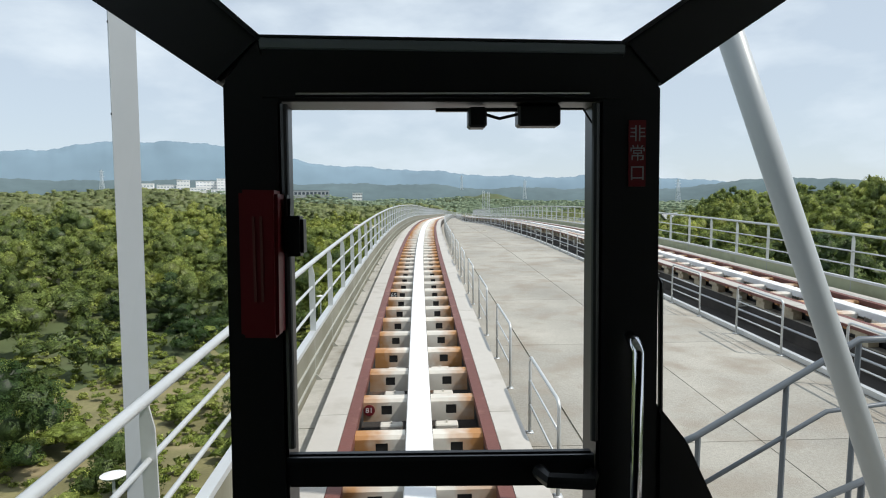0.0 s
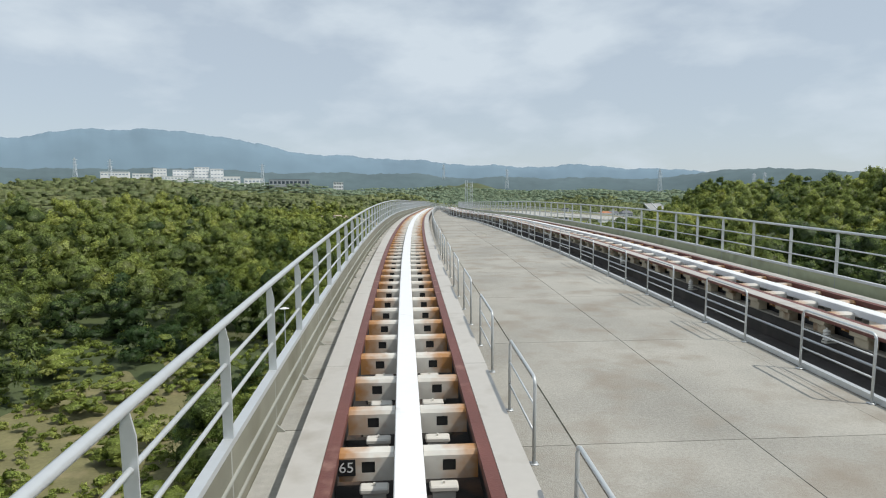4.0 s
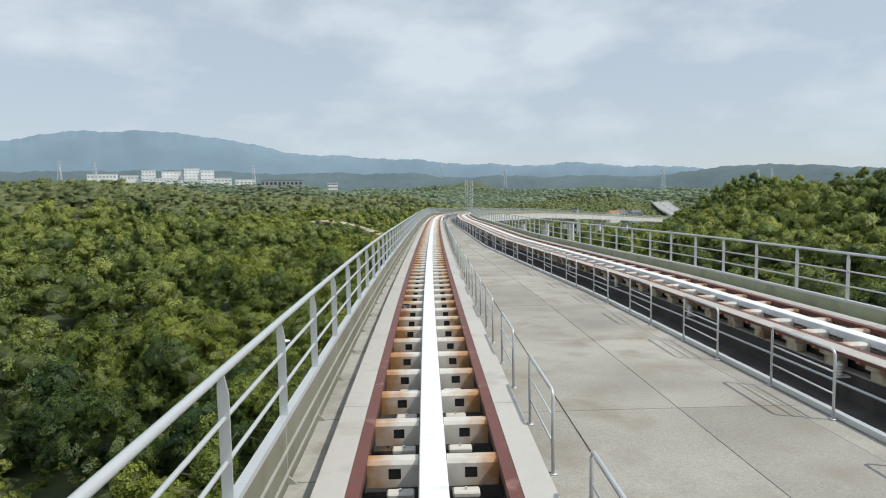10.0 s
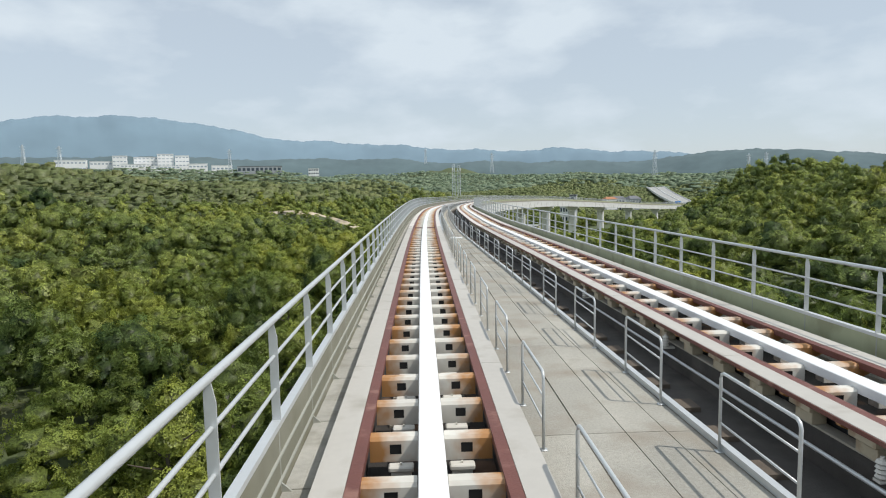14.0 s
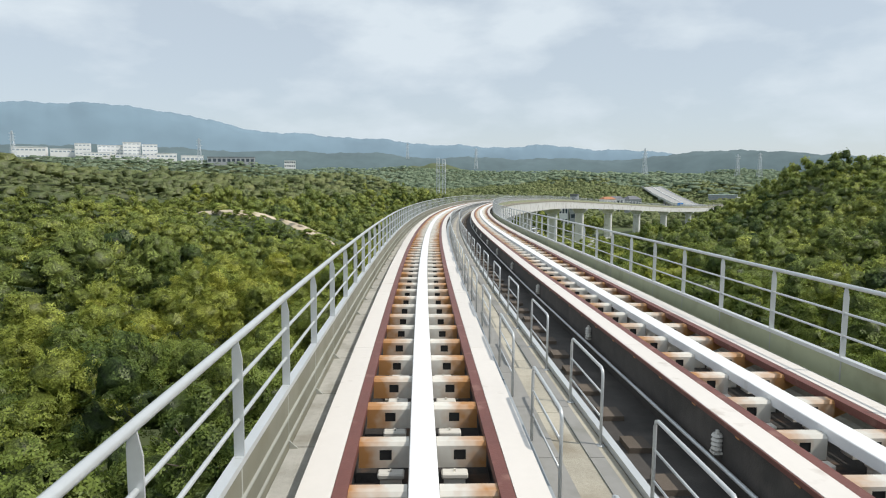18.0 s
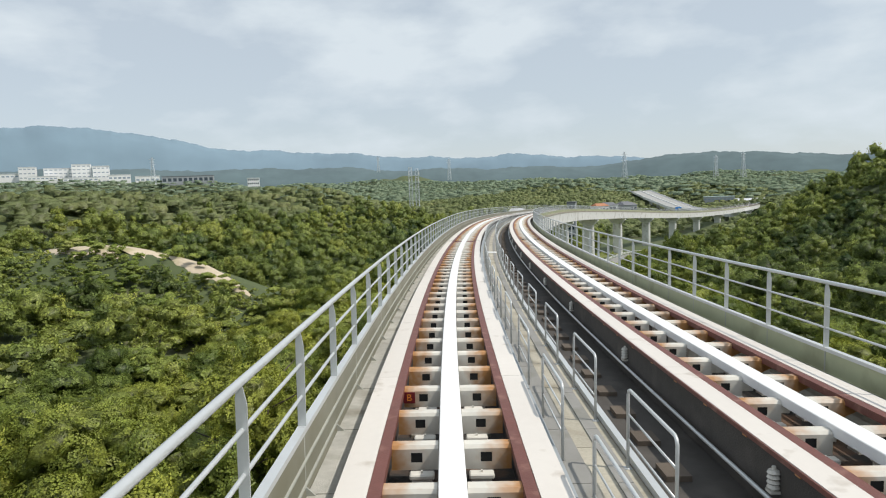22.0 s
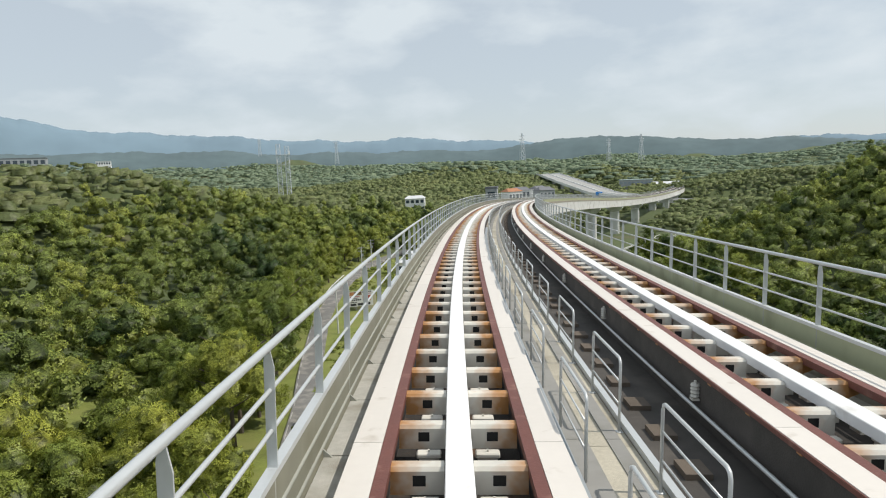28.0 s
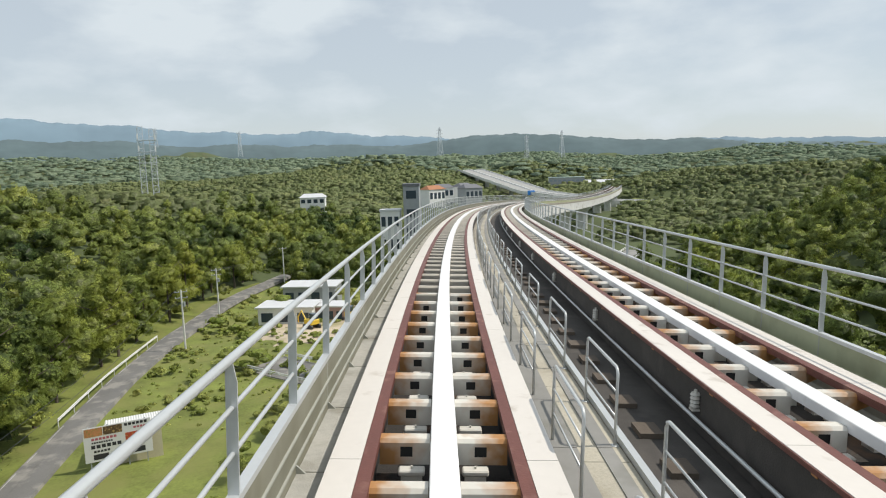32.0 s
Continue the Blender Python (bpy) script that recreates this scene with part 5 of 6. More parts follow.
for i, s in enumerate(RS):
    p, q = Vector(road_v[i * 4 + 1]), Vector(road_v[i * 4 + 2])
    d = (q - p).normalized()
    lv += [p + d * 0.16 + Vector((0, 0, 0.012)), p + d * 0.26 + Vector((0, 0, 0.012))]
    if i and i % 5 not in (2, 4):
        k = i * 2
        lf += [(k - 2, k - 1, k + 1, k)]
linked("edge_line", mesh_of("edge_line", lv, lf, material("worn_line_paint", (0.46, 0.45, 0.42), 0.8, vary=0.4, grain=3)), lane, None, "worn white edge line")

guard = thing("guardrail", "white steel guardrail along the lane's outer edge", "guardrail")
bm = bmesh.new()
pts = [road_line(s) + (Vector(road_v[0]) - Vector(road_v[3])).normalized() * 0.35 for s in np.arange(464, 498, 2)]
for dz in (0.55, 0.72):
    tube(bm, [p + Vector((0, 0, dz)) for p in pts], 0.07, 6)
part("beam", bm, WHITE_PAINT, guard)
for p in pts[::2]:
    bm = bmesh.new()
    tube(bm, [p + Vector((0, 0, -0.3)), p + Vector((0, 0, 0.8))], 0.055, 6)
    part("post", bm, WHITE_PAINT, guard)


def utility_pole(p, height, arms):
    t = thing("utility_pole", "grey concrete utility pole with crossarms beside the lane", "utility pole", "utility poles along the lane")
    bm = bmesh.new()
    tube(bm, [p + Vector((0, 0, -0.5)), p + Vector((0, 0, height))], [0.17, 0.11], 10)
    part("pole", bm, CONCRETE_PALE, t)
    for k in range(arms):
        z = height - 0.35 - k * 0.9
        bm = bmesh.new()
        box(bm, p.x - 0.9, p.x + 0.9, p.y - 0.05, p.y + 0.05, p.z + z - 0.04, p.z + z + 0.04)
        arm = part("crossarm", bm, GREY_PAINT, t)
        for x in (-0.8, -0.3, 0.8):
            bm = bmesh.new()
            tube(bm, [p + Vector((x, 0, z + 0.04)), p + Vector((x, 0, z + 0.22))], [0.05, 0.03], 8)
            part("insulator", bm, WHITE_PAINT, arm)
    if arms > 1:
        bm = bmesh.new()
        tube(bm, [p + Vector((0.3, 0, height - 2.6)), p + Vector((0.3, 0, height - 1.9))], 0.2, 12)
        part("transformer", bm, GREY_PAINT, t)
    return p + Vector((0, 0, height - 0.3))


POLES = [(on_land(437.0, -29.2), 9.0, 0), (on_land(491.0, -44.8), 10.0, 2), (on_land(513.0, -52.0), 10.0, 2), (on_land(545.0, -55.0), 10.0, 1)]
tops = [utility_pole(p, h, a) for p, h, a in POLES]
wires = thing("overhead_wires", "thin dark overhead wires between the utility poles", "wire")
for a, b in zip(tops, tops[1:]):
    for off in (-0.8, 0.8):
        bm = bmesh.new()
        pts = [a.lerp(b, i / 10.0) + Vector((off, 0, 0.2 - 0.9 * 4 * (i / 10.0) * (1 - i / 10.0))) for i in range(11)]
        tube(bm, pts, 0.018, 5)
        part("wire", bm, DARK_STEEL, wires)


def billboard():
    t = thing("billboard", "white roadside food billboard with photographs and bars of writing", "billboard")
    a, b = Vector((65.6, 455.6, 0)), Vector((71.2, 455.6, 0))
    z0 = float(land([68.4], [455.6])[0]) + 0.4
    side = (b - a).normalized()
    back = Vector((-side.y, side.x, 0))
    m = Matrix((side, back, Vector((0, 0, 1)))).transposed().to_4x4()
    m.translation = Vector((a.x, a.y, z0))
    m = m @ Matrix.Scale(1.22, 4)
    W, H = 4.5, 2.65

    def bit(name, bm, mat, parent=t, label=""):
        ob = part(name, bm, mat, parent, label)
        if parent is t:
            ob.matrix_basis = m
        return ob

    for k in range(4):
        bm = bmesh.new()
        x = 0.35 + k * 1.25
        box(bm, x - 0.04, x + 0.04, 0.04, 0.12, -1.0, 0.6 + H)
        bit("leg", bm, GREY_PAINT)
    bm = bmesh.new()
    box(bm, 0, W, 0.0, 0.04, 0.55, 0.55 + H, 0.008)
    panel = bit("panel", bm, material("white_sign_face", (0.72, 0.72, 0.74), 0.4, vary=0.05))
    foods = [material("food_red", (0.42, 0.06, 0.03), 0.5, vary=0.6, grain=6, stain=(0.6, 0.35, 0.12), stain_scale=5), material("food_orange", (0.50, 0.22, 0.10), 0.5, vary=0.6, grain=7, stain=(0.15, 0.25, 0.05), stain_scale=5), material("food_dark", (0.10, 0.06, 0.035), 0.5, vary=0.6, grain=8, stain=(0.55, 0.38, 0.16), stain_scale=6)]
    for x0, x1, zz0, zz1, f in ((0.08, 1.25, 1.95, 2.57, foods[1]), (1.30, 2.55, 1.95, 2.57, foods[2]), (2.72, 4.1, 0.86, 1.80, foods[0])):
        bm = bmesh.new()
        box(bm, x0, x1, -0.008, 0.0, 0.55 + zz0, 0.55 + zz1)
        bit("picture", bm, f, panel)
    ink = material("sign_ink", (0.03, 0.03, 0.04), 0.5, vary=0.1)
    rose = material("sign_rose_ink", (0.45, 0.12, 0.16), 0.5, vary=0.1)
    for x0, x1, zz, hgt, f in ((2.7, 4.3, 2.34, 0.20, ink), (3.3, 4.2, 2.05, 0.15, rose), (0.5, 2.2, 1.64, 0.18, rose), (0.5, 1.9, 1.40, 0.12, ink), (0.45, 2.5, 1.02, 0.26, ink), (0.6, 1.7, 0.70, 0.16, ink)):
        n = max(3, int((x1 - x0) / (hgt * 1.25)))
        for k in range(n):
            bm = bmesh.new()
            q = x0 + (x1 - x0) * k / n
            box(bm, q, q + (x1 - x0) / n * 0.76, -0.007, 0.0, 0.55 + zz, 0.55 + zz + hgt)
            bit("bar", bm, f, panel)
    for k in range(3):
        bm = bmesh.new()
        x = 0.55 + k * 1.22
        box(bm, x, x + 1.0, -0.007, 0.0, 0.55 + 0.16, 0.55 + 0.56)
        bit("bar", bm, ink, panel)
    # the small corrugated hut behind it
    hut = thing("hut", "small cream hut with a white corrugated roof behind the billboard", "hut")
    bm = bmesh.new()
    box(bm, 1.6, 5.2, 0.5, 3.0, -0.6, 2.3)
    ob = part("wall", bm, material("cream_hut_wall", (0.55, 0.50, 0.36), 0.8, vary=0.15), hut)
    ob.matrix_basis = m
    bm = bmesh.new()
    n = 46
    lo = [[bm.verts.new((1.35 + 4.1 * k / n, y, z + (0.05 if k % 2 else 0.0))) for k in range(n + 1)] for y, z in ((0.3, 2.75), (3.3, 2.35))]
    hi = [[bm.verts.new(v.co + Vector((0, 0, 0.03))) for v in row] for row in lo]
    for k in range(n):
        bm.faces.new((lo[0][k], lo[1][k], lo[1][k + 1], lo[0][k + 1]))
        bm.faces.new((hi[0][k], hi[0][k + 1], hi[1][k + 1], hi[1][k]))
        for r_ in (0, 1):
            bm.faces.new((lo[r_][k], lo[r_][k + 1], hi[r_][k + 1], hi[r_][k]))
    ob = part("roof", bm, WHITE_PAINT, hut)
    ob.matrix_basis = m


billboard()

ROOF_WHITE = material("pale_metal_roof", (0.66, 0.67, 0.68), 0.5, vary=0.1, grain=1.5)
ROOF_ORANGE = material("orange_tile_roof", (0.42, 0.19, 0.10), 0.8, vary=0.25, grain=3)
ROOF_GREY = material("grey_tile_roof", (0.17, 0.175, 0.19), 0.7, vary=0.2, grain=3)
WALL_WHITE = material("white_wall", (0.82, 0.82, 0.81), 0.8, vary=0.1, grain=0.6, big=0.1)
WALL_GREY = material("grey_wall", (0.36, 0.38, 0.40), 0.8, vary=0.12, grain=1)
GLASS_DARK = material("dark_window_glass", (0.05, 0.07, 0.09), 0.12, vary=0.1)
GLASS_PALE = material("pale_window_glass", (0.30, 0.36, 0.42), 0.2, vary=0.1)


def building(name, x, y, turned, w, d, z0, z1, wall, roof, label, category, floors=2, bays=6, pitched=0.0, group="", glass=None):
    """A house or block: wall, roof and rows of windows let into the face and the sides."""
    t = thing(name, label, category, group)
    m = pose(x, y, 0, 0, 0, turned)
    bm = bmesh.new()
    box(bm, -w / 2, w / 2, -d / 2, d / 2, z0, z1)
    part("wall", bm, wall, t).matrix_basis = m
    bm = bmesh.new()
    e = min(0.5, w * 0.04)
    if pitched:
        p = [(-w / 2 - e, -d / 2 - e, z1), (w / 2 + e, -d / 2 - e, z1), (w / 2 + e, d / 2 + e, z1), (-w / 2 - e, d / 2 + e, z1), (-w / 2 + d * 0.2, 0, z1 + pitched), (w / 2 - d * 0.2, 0, z1 + pitched)]
        v = [bm.verts.new(q) for q in p]
        for f in ((0, 1, 5, 4), (1, 2, 5), (2, 3, 4, 5), (3, 0, 4), (3, 2, 1, 0)):
            bm.faces.new([v[i] for i in f])
    else:
        box(bm, -w / 2 - e, w / 2 + e, -d / 2 - e, d / 2 + e, z1 + 0.004, z1 + max(0.25, (z1 - z0) * 0.03))
    part("roof", bm, roof, t).matrix_basis = m
    fh = (z1 - z0) / floors
    for f in range(floors):
        for k in range(bays):
            bm = bmesh.new()
            x0 = -w / 2 + w * (k + 0.18) / bays
            box(bm, x0, x0 + w * 0.64 / bays, -d / 2 - 0.06, -d / 2 + 0.02, z0 + fh * (f + (0.35 if glass is None else 0.5)), z0 + fh * (f + (0.78 if glass is None else 0.72)))
            part("window", bm, glass or GLASS_DARK, t).matrix_basis = m
    return t


def gz(x, y):
    return float(land([x], [y])[0])


for x, y, w, d, h, fl, bays in ((-690, 1625, 62, 30, 80, 4, 8), (-630, 1640, 46, 28, 77, 3, 6), (-583, 1624, 29, 24, 88, 5, 4), (-525, 1622, 50, 30, 84, 5, 6), (-480, 1616, 34, 28, 90, 6, 4), (-445, 1620, 30, 26, 86, 5, 4), (-540, 1585, 50, 20, 68, 2, 7), (-470, 1580, 60, 18, 63, 2, 7), (-405, 1600, 40, 20, 67, 2, 5), (-350, 1590, 44, 20, 62, 2, 5)):
    building("factory_block", x, y, 17, w, d, gz(x, y) - 8, h - 9, WALL_WHITE, ROOF_WHITE, "white multi-storey works building above the distant trees", "factory", fl, bays, group="distant works buildings", glass=GLASS_PALE)
building("exhibition_hall", -233, 1408, 8, 84, 34, 18, 44, WALL_GREY, ROOF_GREY, "long grey hall with a dark flat roof", "hall", 2, 10)
building("pale_office", -150, 1640, 4, 24, 16, 20, 44, WALL_WHITE, ROOF_WHITE, "pale distant office block among wooded hills", "office", 3, 6)
building("white_house", 149, 676, -22, 11, 7, -22, -14.2, WALL_WHITE, ROOF_WHITE, "white house with a pale roof among the trees", "house", 2, 4, 1.6)
for x, y, r, roof, wall, lab in ((246, 750, 14, ROOF_ORANGE, WALL_WHITE, "house with an orange tiled roof in the woods"), (262, 768, -10, ROOF_GREY, WALL_WHITE, "house with a grey tiled roof in the woods"), (280, 772, 20, ROOF_GREY, WALL_WHITE, "small house with a dark roof below the hill"), (270, 745, 6, ROOF_GREY, WALL_GREY, "grey house with a tiled roof near the woods")):
    building("house", x, y, r, 13, 9, gz(x, y) - 1, -16.4, wall, roof, lab, "house", 2, 4, 2.4, "houses beyond the curve")
building("plant_tower", 151, 572, -30, 4.8, 5.0, -36, -7.5, WALL_GREY, ROOF_GREY, "tall grey plant tower beside the viaduct", "tower", 5, 1)
building("plant_building", 145, 575, -30, 6, 5, -36, -15.0, WALL_WHITE, ROOF_WHITE, "white low plant building beside the grey tower", "building", 3, 3)
building("shed", 97, 510, -30, 10, 6, gz(97, 510) - 0.5, gz(97, 510) + 3.4, WALL_WHITE, ROOF_WHITE, "low shed with a pale flat roof in the yard", "shed", 1, 3)
building("site_office", 104, 508, -34, 7, 4.5, gz(104, 508) - 0.5, gz(104, 508) + 3.0, material("rosy_cabin_wall", (0.42, 0.27, 0.24), 0.7, vary=0.12), ROOF_WHITE, "site cabin with a white roof in the yard", "cabin", 1, 4)
building("storage_shed", 106, 526, -30, 11, 7, gz(106, 526) - 0.5, gz(106, 526) + 4.4, WALL_GREY, ROOF_WHITE, "grey storage shed with a pale roof", "shed", 1, 4)
building("station_hall", 418, 836, -35, 30, 12, -34, -15.5, WALL_GREY, material("pale_green_roof", (0.42, 0.52, 0.50), 0.5, vary=0.1), "glazed station hall with a pale green roof", "station", 3, 8, glass=GLASS_PALE)
building("white_depot", 442, 820, -40, 34, 14, -34, -20.0, WALL_WHITE, ROOF_WHITE, "white depot with a rounded pale roof", "depot", 2, 6, 2.2, glass=GLASS_PALE)

# below the curve
cross_v, cross_f, cross_pts = [], [], []
for i in range(41):
    q = i / 40.0
    p = on_land(486 - 46 * q, -30 + 92 * q)
    cross_pts.append(Vector((p.x, p.y, p.z + 0.35)))
for i, p in enumerate(cross_pts):
    d = (cross_pts[min(i + 1, 40)] - cross_pts[max(i - 1, 0)])
    r = Vector((d.y, -d.x, 0)).normalized()
    cross_v += [p + r * x + Vector((0, 0, z)) for x, z in ((-3.7, -0.7), (-3.5, 0), (3.5, 0), (3.7, -0.7))]
    if i:
        k = i * 4
        cross_f += [(k - 4 + a, k + a, k + 1 + a, k - 3 + a) for a in range(3)]
tagged(linked("road_under_viaduct", mesh_of("road_under_viaduct", cross_v, cross_f, ASPHALT)), "pale grey asphalt road passing under the viaduct", "road", kind="structure")
for side in (-1, 1):
    rail = thing("guardrail", "white steel guardrail beside the road under the viaduct", "guardrail", "guardrails under the viaduct")
    edge = [Vector(cross_v[i * 4 + (1 if side < 0 else 2)]) for i in range(41)]
    bm = bmesh.new()
    for dz in (0.5, 0.75):
        tube(bm, [p + Vector((0, 0, dz)) for p in edge], 0.08, 5)
    part("beam", bm, WHITE_PAINT, rail)
    for p in edge[::2]:
        bm = bmesh.new()
        tube(bm, [p + Vector((0, 0, -0.3)), p + Vector((0, 0, 0.85))], 0.06, 5)
        part("post", bm, WHITE_PAINT, rail)

# slip road on the open ground inside the curve, with its guardrails and lamps
slip_v, slip_f = [], []
SLIP = np.arange(424.0, 640.0, 4.0)
slip_u = lambda q: np.interp(q, [424, 470, 520, 570, 640], [19, 13.5, 15, 20, 30])
for i, q in enumerate(SLIP):
    c = float(slip_u(q))
    z = max(on_land(q, c + d).z for d in (-3.4, 0, 3.4)) + 0.4
    for du, dz in ((-3.8, -0.9), (-3.4, 0), (3.4, 0), (3.8, -0.9)):
        p = at(q, c + du, 0)
        slip_v.append((p.x, p.y, z + dz))
    if i:
        j = i * 4
        slip_f += [(j - 4 + a, j - 3 + a, j + 1 + a, j + a) for a in range(3)]
tagged(linked("slip_road", mesh_of("slip_road", slip_v, slip_f, material("pale_asphalt", (0.30, 0.295, 0.28), 0.92, vary=0.2, grain=4, big=0.2, stain=(0.22, 0.215, 0.205), stain_scale=0.3))), "pale grey slip road on open ground below the viaduct", "road", kind="structure")
for side in (1, 2):
    rail = thing("guardrail", "white steel guardrail beside the slip road", "guardrail", "guardrails beside the slip road")
    edge = [Vector(slip_v[i * 4 + side]) for i in range(len(SLIP))]
    for dz in (0.45, 0.72, 1.0):
        bm = bmesh.new()
        tube(bm, [p + Vector((0, 0, dz)) for p in edge], 0.07, 5)
        part("beam", bm, WHITE_PAINT, rail)
    for p in edge:
        bm = bmesh.new()
        tube(bm, [p + Vector((0, 0, -0.4)), p + Vector((0, 0, 1.05))], 0.06, 5)
        part("post", bm, WHITE_PAINT, rail)

# yard machines
for k, (s, u, r) in enumerate(((507, -31, 20), (515, -27, -35))):
    t = thing("excavator", "small yellow excavator parked in the gravel yard", "excavator", "yard machines")
    p = on_land(s, u, 0.35)
    m = pose(p.x, p.y, p.z, 0, 0, r)
    for nm, b, mt in (("body", (-0.9, 0.9, -1.1, 1.1, 0.75, 1.6), YELLOW_PAINT), ("cab", (-0.2, 0.8, -0.8, 0.5, 1.6, 2.6), GLASS_DARK), ("track", (-1.1, -0.65, -1.3, 1.3, 0.0, 0.7), DARK_STEEL), ("track", (0.65, 1.1, -1.3, 1.3, 0.0, 0.7), DARK_STEEL)):
        bm = bmesh.new()
        box(bm, *b, 0.08)
        part(nm, bm, mt, t).matrix_basis = m
    bm = bmesh.new()
    tube(bm, [(-0.5, 0.9, 1.3), (-0.5, 2.2, 2.9), (-0.5, 3.4, 1.6), (-0.5, 3.3, 0.6)], 0.14, 6)
    part("boom", bm, YELLOW_PAINT, t).matrix_basis = m


# elevated highway past the curve
def highway():
    t = thing("highway_bridge", "pale concrete elevated highway climbing towards wooded hills", "highway", kind="structure")
    line = HIGHWAY_LINE
    for name, x0, x1, z0, z1, mat in (("deck", -11, 11, -1.4, 0, CONCRETE_PALE), ("carriageway", -10.4, 10.4, 0.0, 0.05, material("pale_carriageway", (0.36, 0.36, 0.345), 0.9, vary=0.15, grain=0.5)), ("barrier", -11.2, -10.9, -1.0, 1.0, CONCRETE_PALE), ("barrier", 10.9, 11.2, -1.0, 1.0, CONCRETE_PALE), ("median", -0.3, 0.3, 0.06, 0.8, WHITE_PAINT)):
        vs, fs = [], []
        for i, p in enumerate(line):
            d = (line[min(i + 1, len(line) - 1)] - line[max(i - 1, 0)]).normalized()
            r = Vector((d.y, -d.x, 0)).normalized()
            vs += [p + r * x + Vector((0, 0, z)) for x, z in ((x0, z0), (x1, z0), (x1, z1), (x0, z1))]
            if i:
                k = i * 4
                fs += [(k - 4 + a, k - 4 + c, k + c, k + a) for a, c in ((0, 1), (1, 2), (2, 3), (3, 0))]
        fs += [(3, 2, 1, 0), tuple(len(vs) - 4 + k for k in range(4))]
        linked(name, mesh_of(name, vs, fs, mat), t)
    for p in line[1::3]:
        bm = bmesh.new()
        box(bm, p.x - 1.4, p.x + 1.4, p.y - 1.0, p.y + 1.0, gz(p.x, p.y) - 1, p.z - 1.41, 0.1)
        part("column", bm, CONCRETE_PALE, t)


highway()
road_sign = thing("road_sign", "blue highway direction sign on a steel post", "sign")
bm = bmesh.new()
box(bm, 320.5, 326.5, 754, 754.15, -23.6, -20.6, 0.05)
part("panel", bm, material("sign_blue", (0.03, 0.20, 0.55), 0.4, vary=0.05), road_sign)
bm = bmesh.new()
tube(bm, [(327.0, 754.1, -32), (327.0, 754.1, -19.5)], 0.15, 8)
part("post", bm, GALV, road_sign)

# ---- masts and pylons ----
PYLON_STEEL = material("pale_pylon_steel", (0.62, 0.66, 0.70), 0.5, 0.2, vary=0.08)


def lattice(bm, base, top, w0, w1, bays, r):
    """Four legs with crossed braces."""
    b, t = Vector(base), Vector(top)
    corner = lambda q, k: b.lerp(t, q) + Vector(((-1, 1, 1, -1)[k], (-1, -1, 1, 1)[k], 0)) * (w0 + (w1 - w0) * q) / 2
    for k in range(4):
        tube(bm, [corner(0, k), corner(1, k)], r, 4)
    for i in range(bays):
        q0, q1 = i / bays, (i + 1) / bays
        for k in range(4):
            j = (k + 1) % 4
            tube(bm, [corner(q0, k), corner(q1, j)], r * 0.65, 3)
            tube(bm, [corner(q1, k), corner(q1, j)], r * 0.65, 3)


def pylon(x, y, ztop, height):
    t = thing("power_pylon", "tall pale steel lattice power pylon on the wooded hills", "pylon", "distant power pylons")
    r = 0.28 * max(1.0, math.hypot(x - 60, y - 300) / 1100)
    bm = bmesh.new()
    lattice(bm, (x, y, ztop - height), (x, y, ztop), height * 0.17, height * 0.03, 7, r)
    part("mast", bm, PYLON_STEEL, t)
    for k in range(3):
        bm = bmesh.new()
        z = ztop - height * (0.08 + 0.10 * k)
        for q in (-1, 1):
            tube(bm, [(x, y, z + height * 0.02), (x + q * height * 0.11, y, z)], r * 0.9, 4)
            tube(bm, [(x, y, z - height * 0.02), (x + q * height * 0.11, y, z)], r * 0.6, 4)
        part("crossarm", bm, PYLON_STEEL, t)


for x, y, z, h in ((352, 2041, 93, 62), (208, 2863, 152, 66), (767, 1292, 51.5, 46), (-286, 1387, 78, 46), (606, 1444, 66, 62), (-552, 1281, 82, 48), (-690, 1430, 95, 52), (1010, 1750, 66, 60)):
    pylon(x, y, z, h)
antenna = thing("relay_mast", "pale twin steel lattice relay mast above the trees", "mast")
for q in (-2.9, 2.9):
    bm = bmesh.new()
    lattice(bm, (87 + q, 784, gz(87, 784)), (87 + q, 784, 24 if q < 0 else 22.5), 3.2, 2.6, 12, 0.16)
    part("mast", bm, PYLON_STEEL, antenna)
for z in (4.0, 10.0, 16.5):
    bm = bmesh.new()
    box(bm, 82.0, 92.0, 782.4, 785.6, z, z + 0.3)
    part("platform", bm, PYLON_STEEL, antenna)
for x, z in ((82.6, 18.5), (91.4, 18.0), (82.8, 12.2), (91.2, 11.8)):
    bm = bmesh.new()
    box(bm, x - 0.35, x + 0.35, 781.9, 782.3, z - 1.3, z + 1.3, 0.05)
    part("panel_antenna", bm, WHITE_PAINT, antenna)


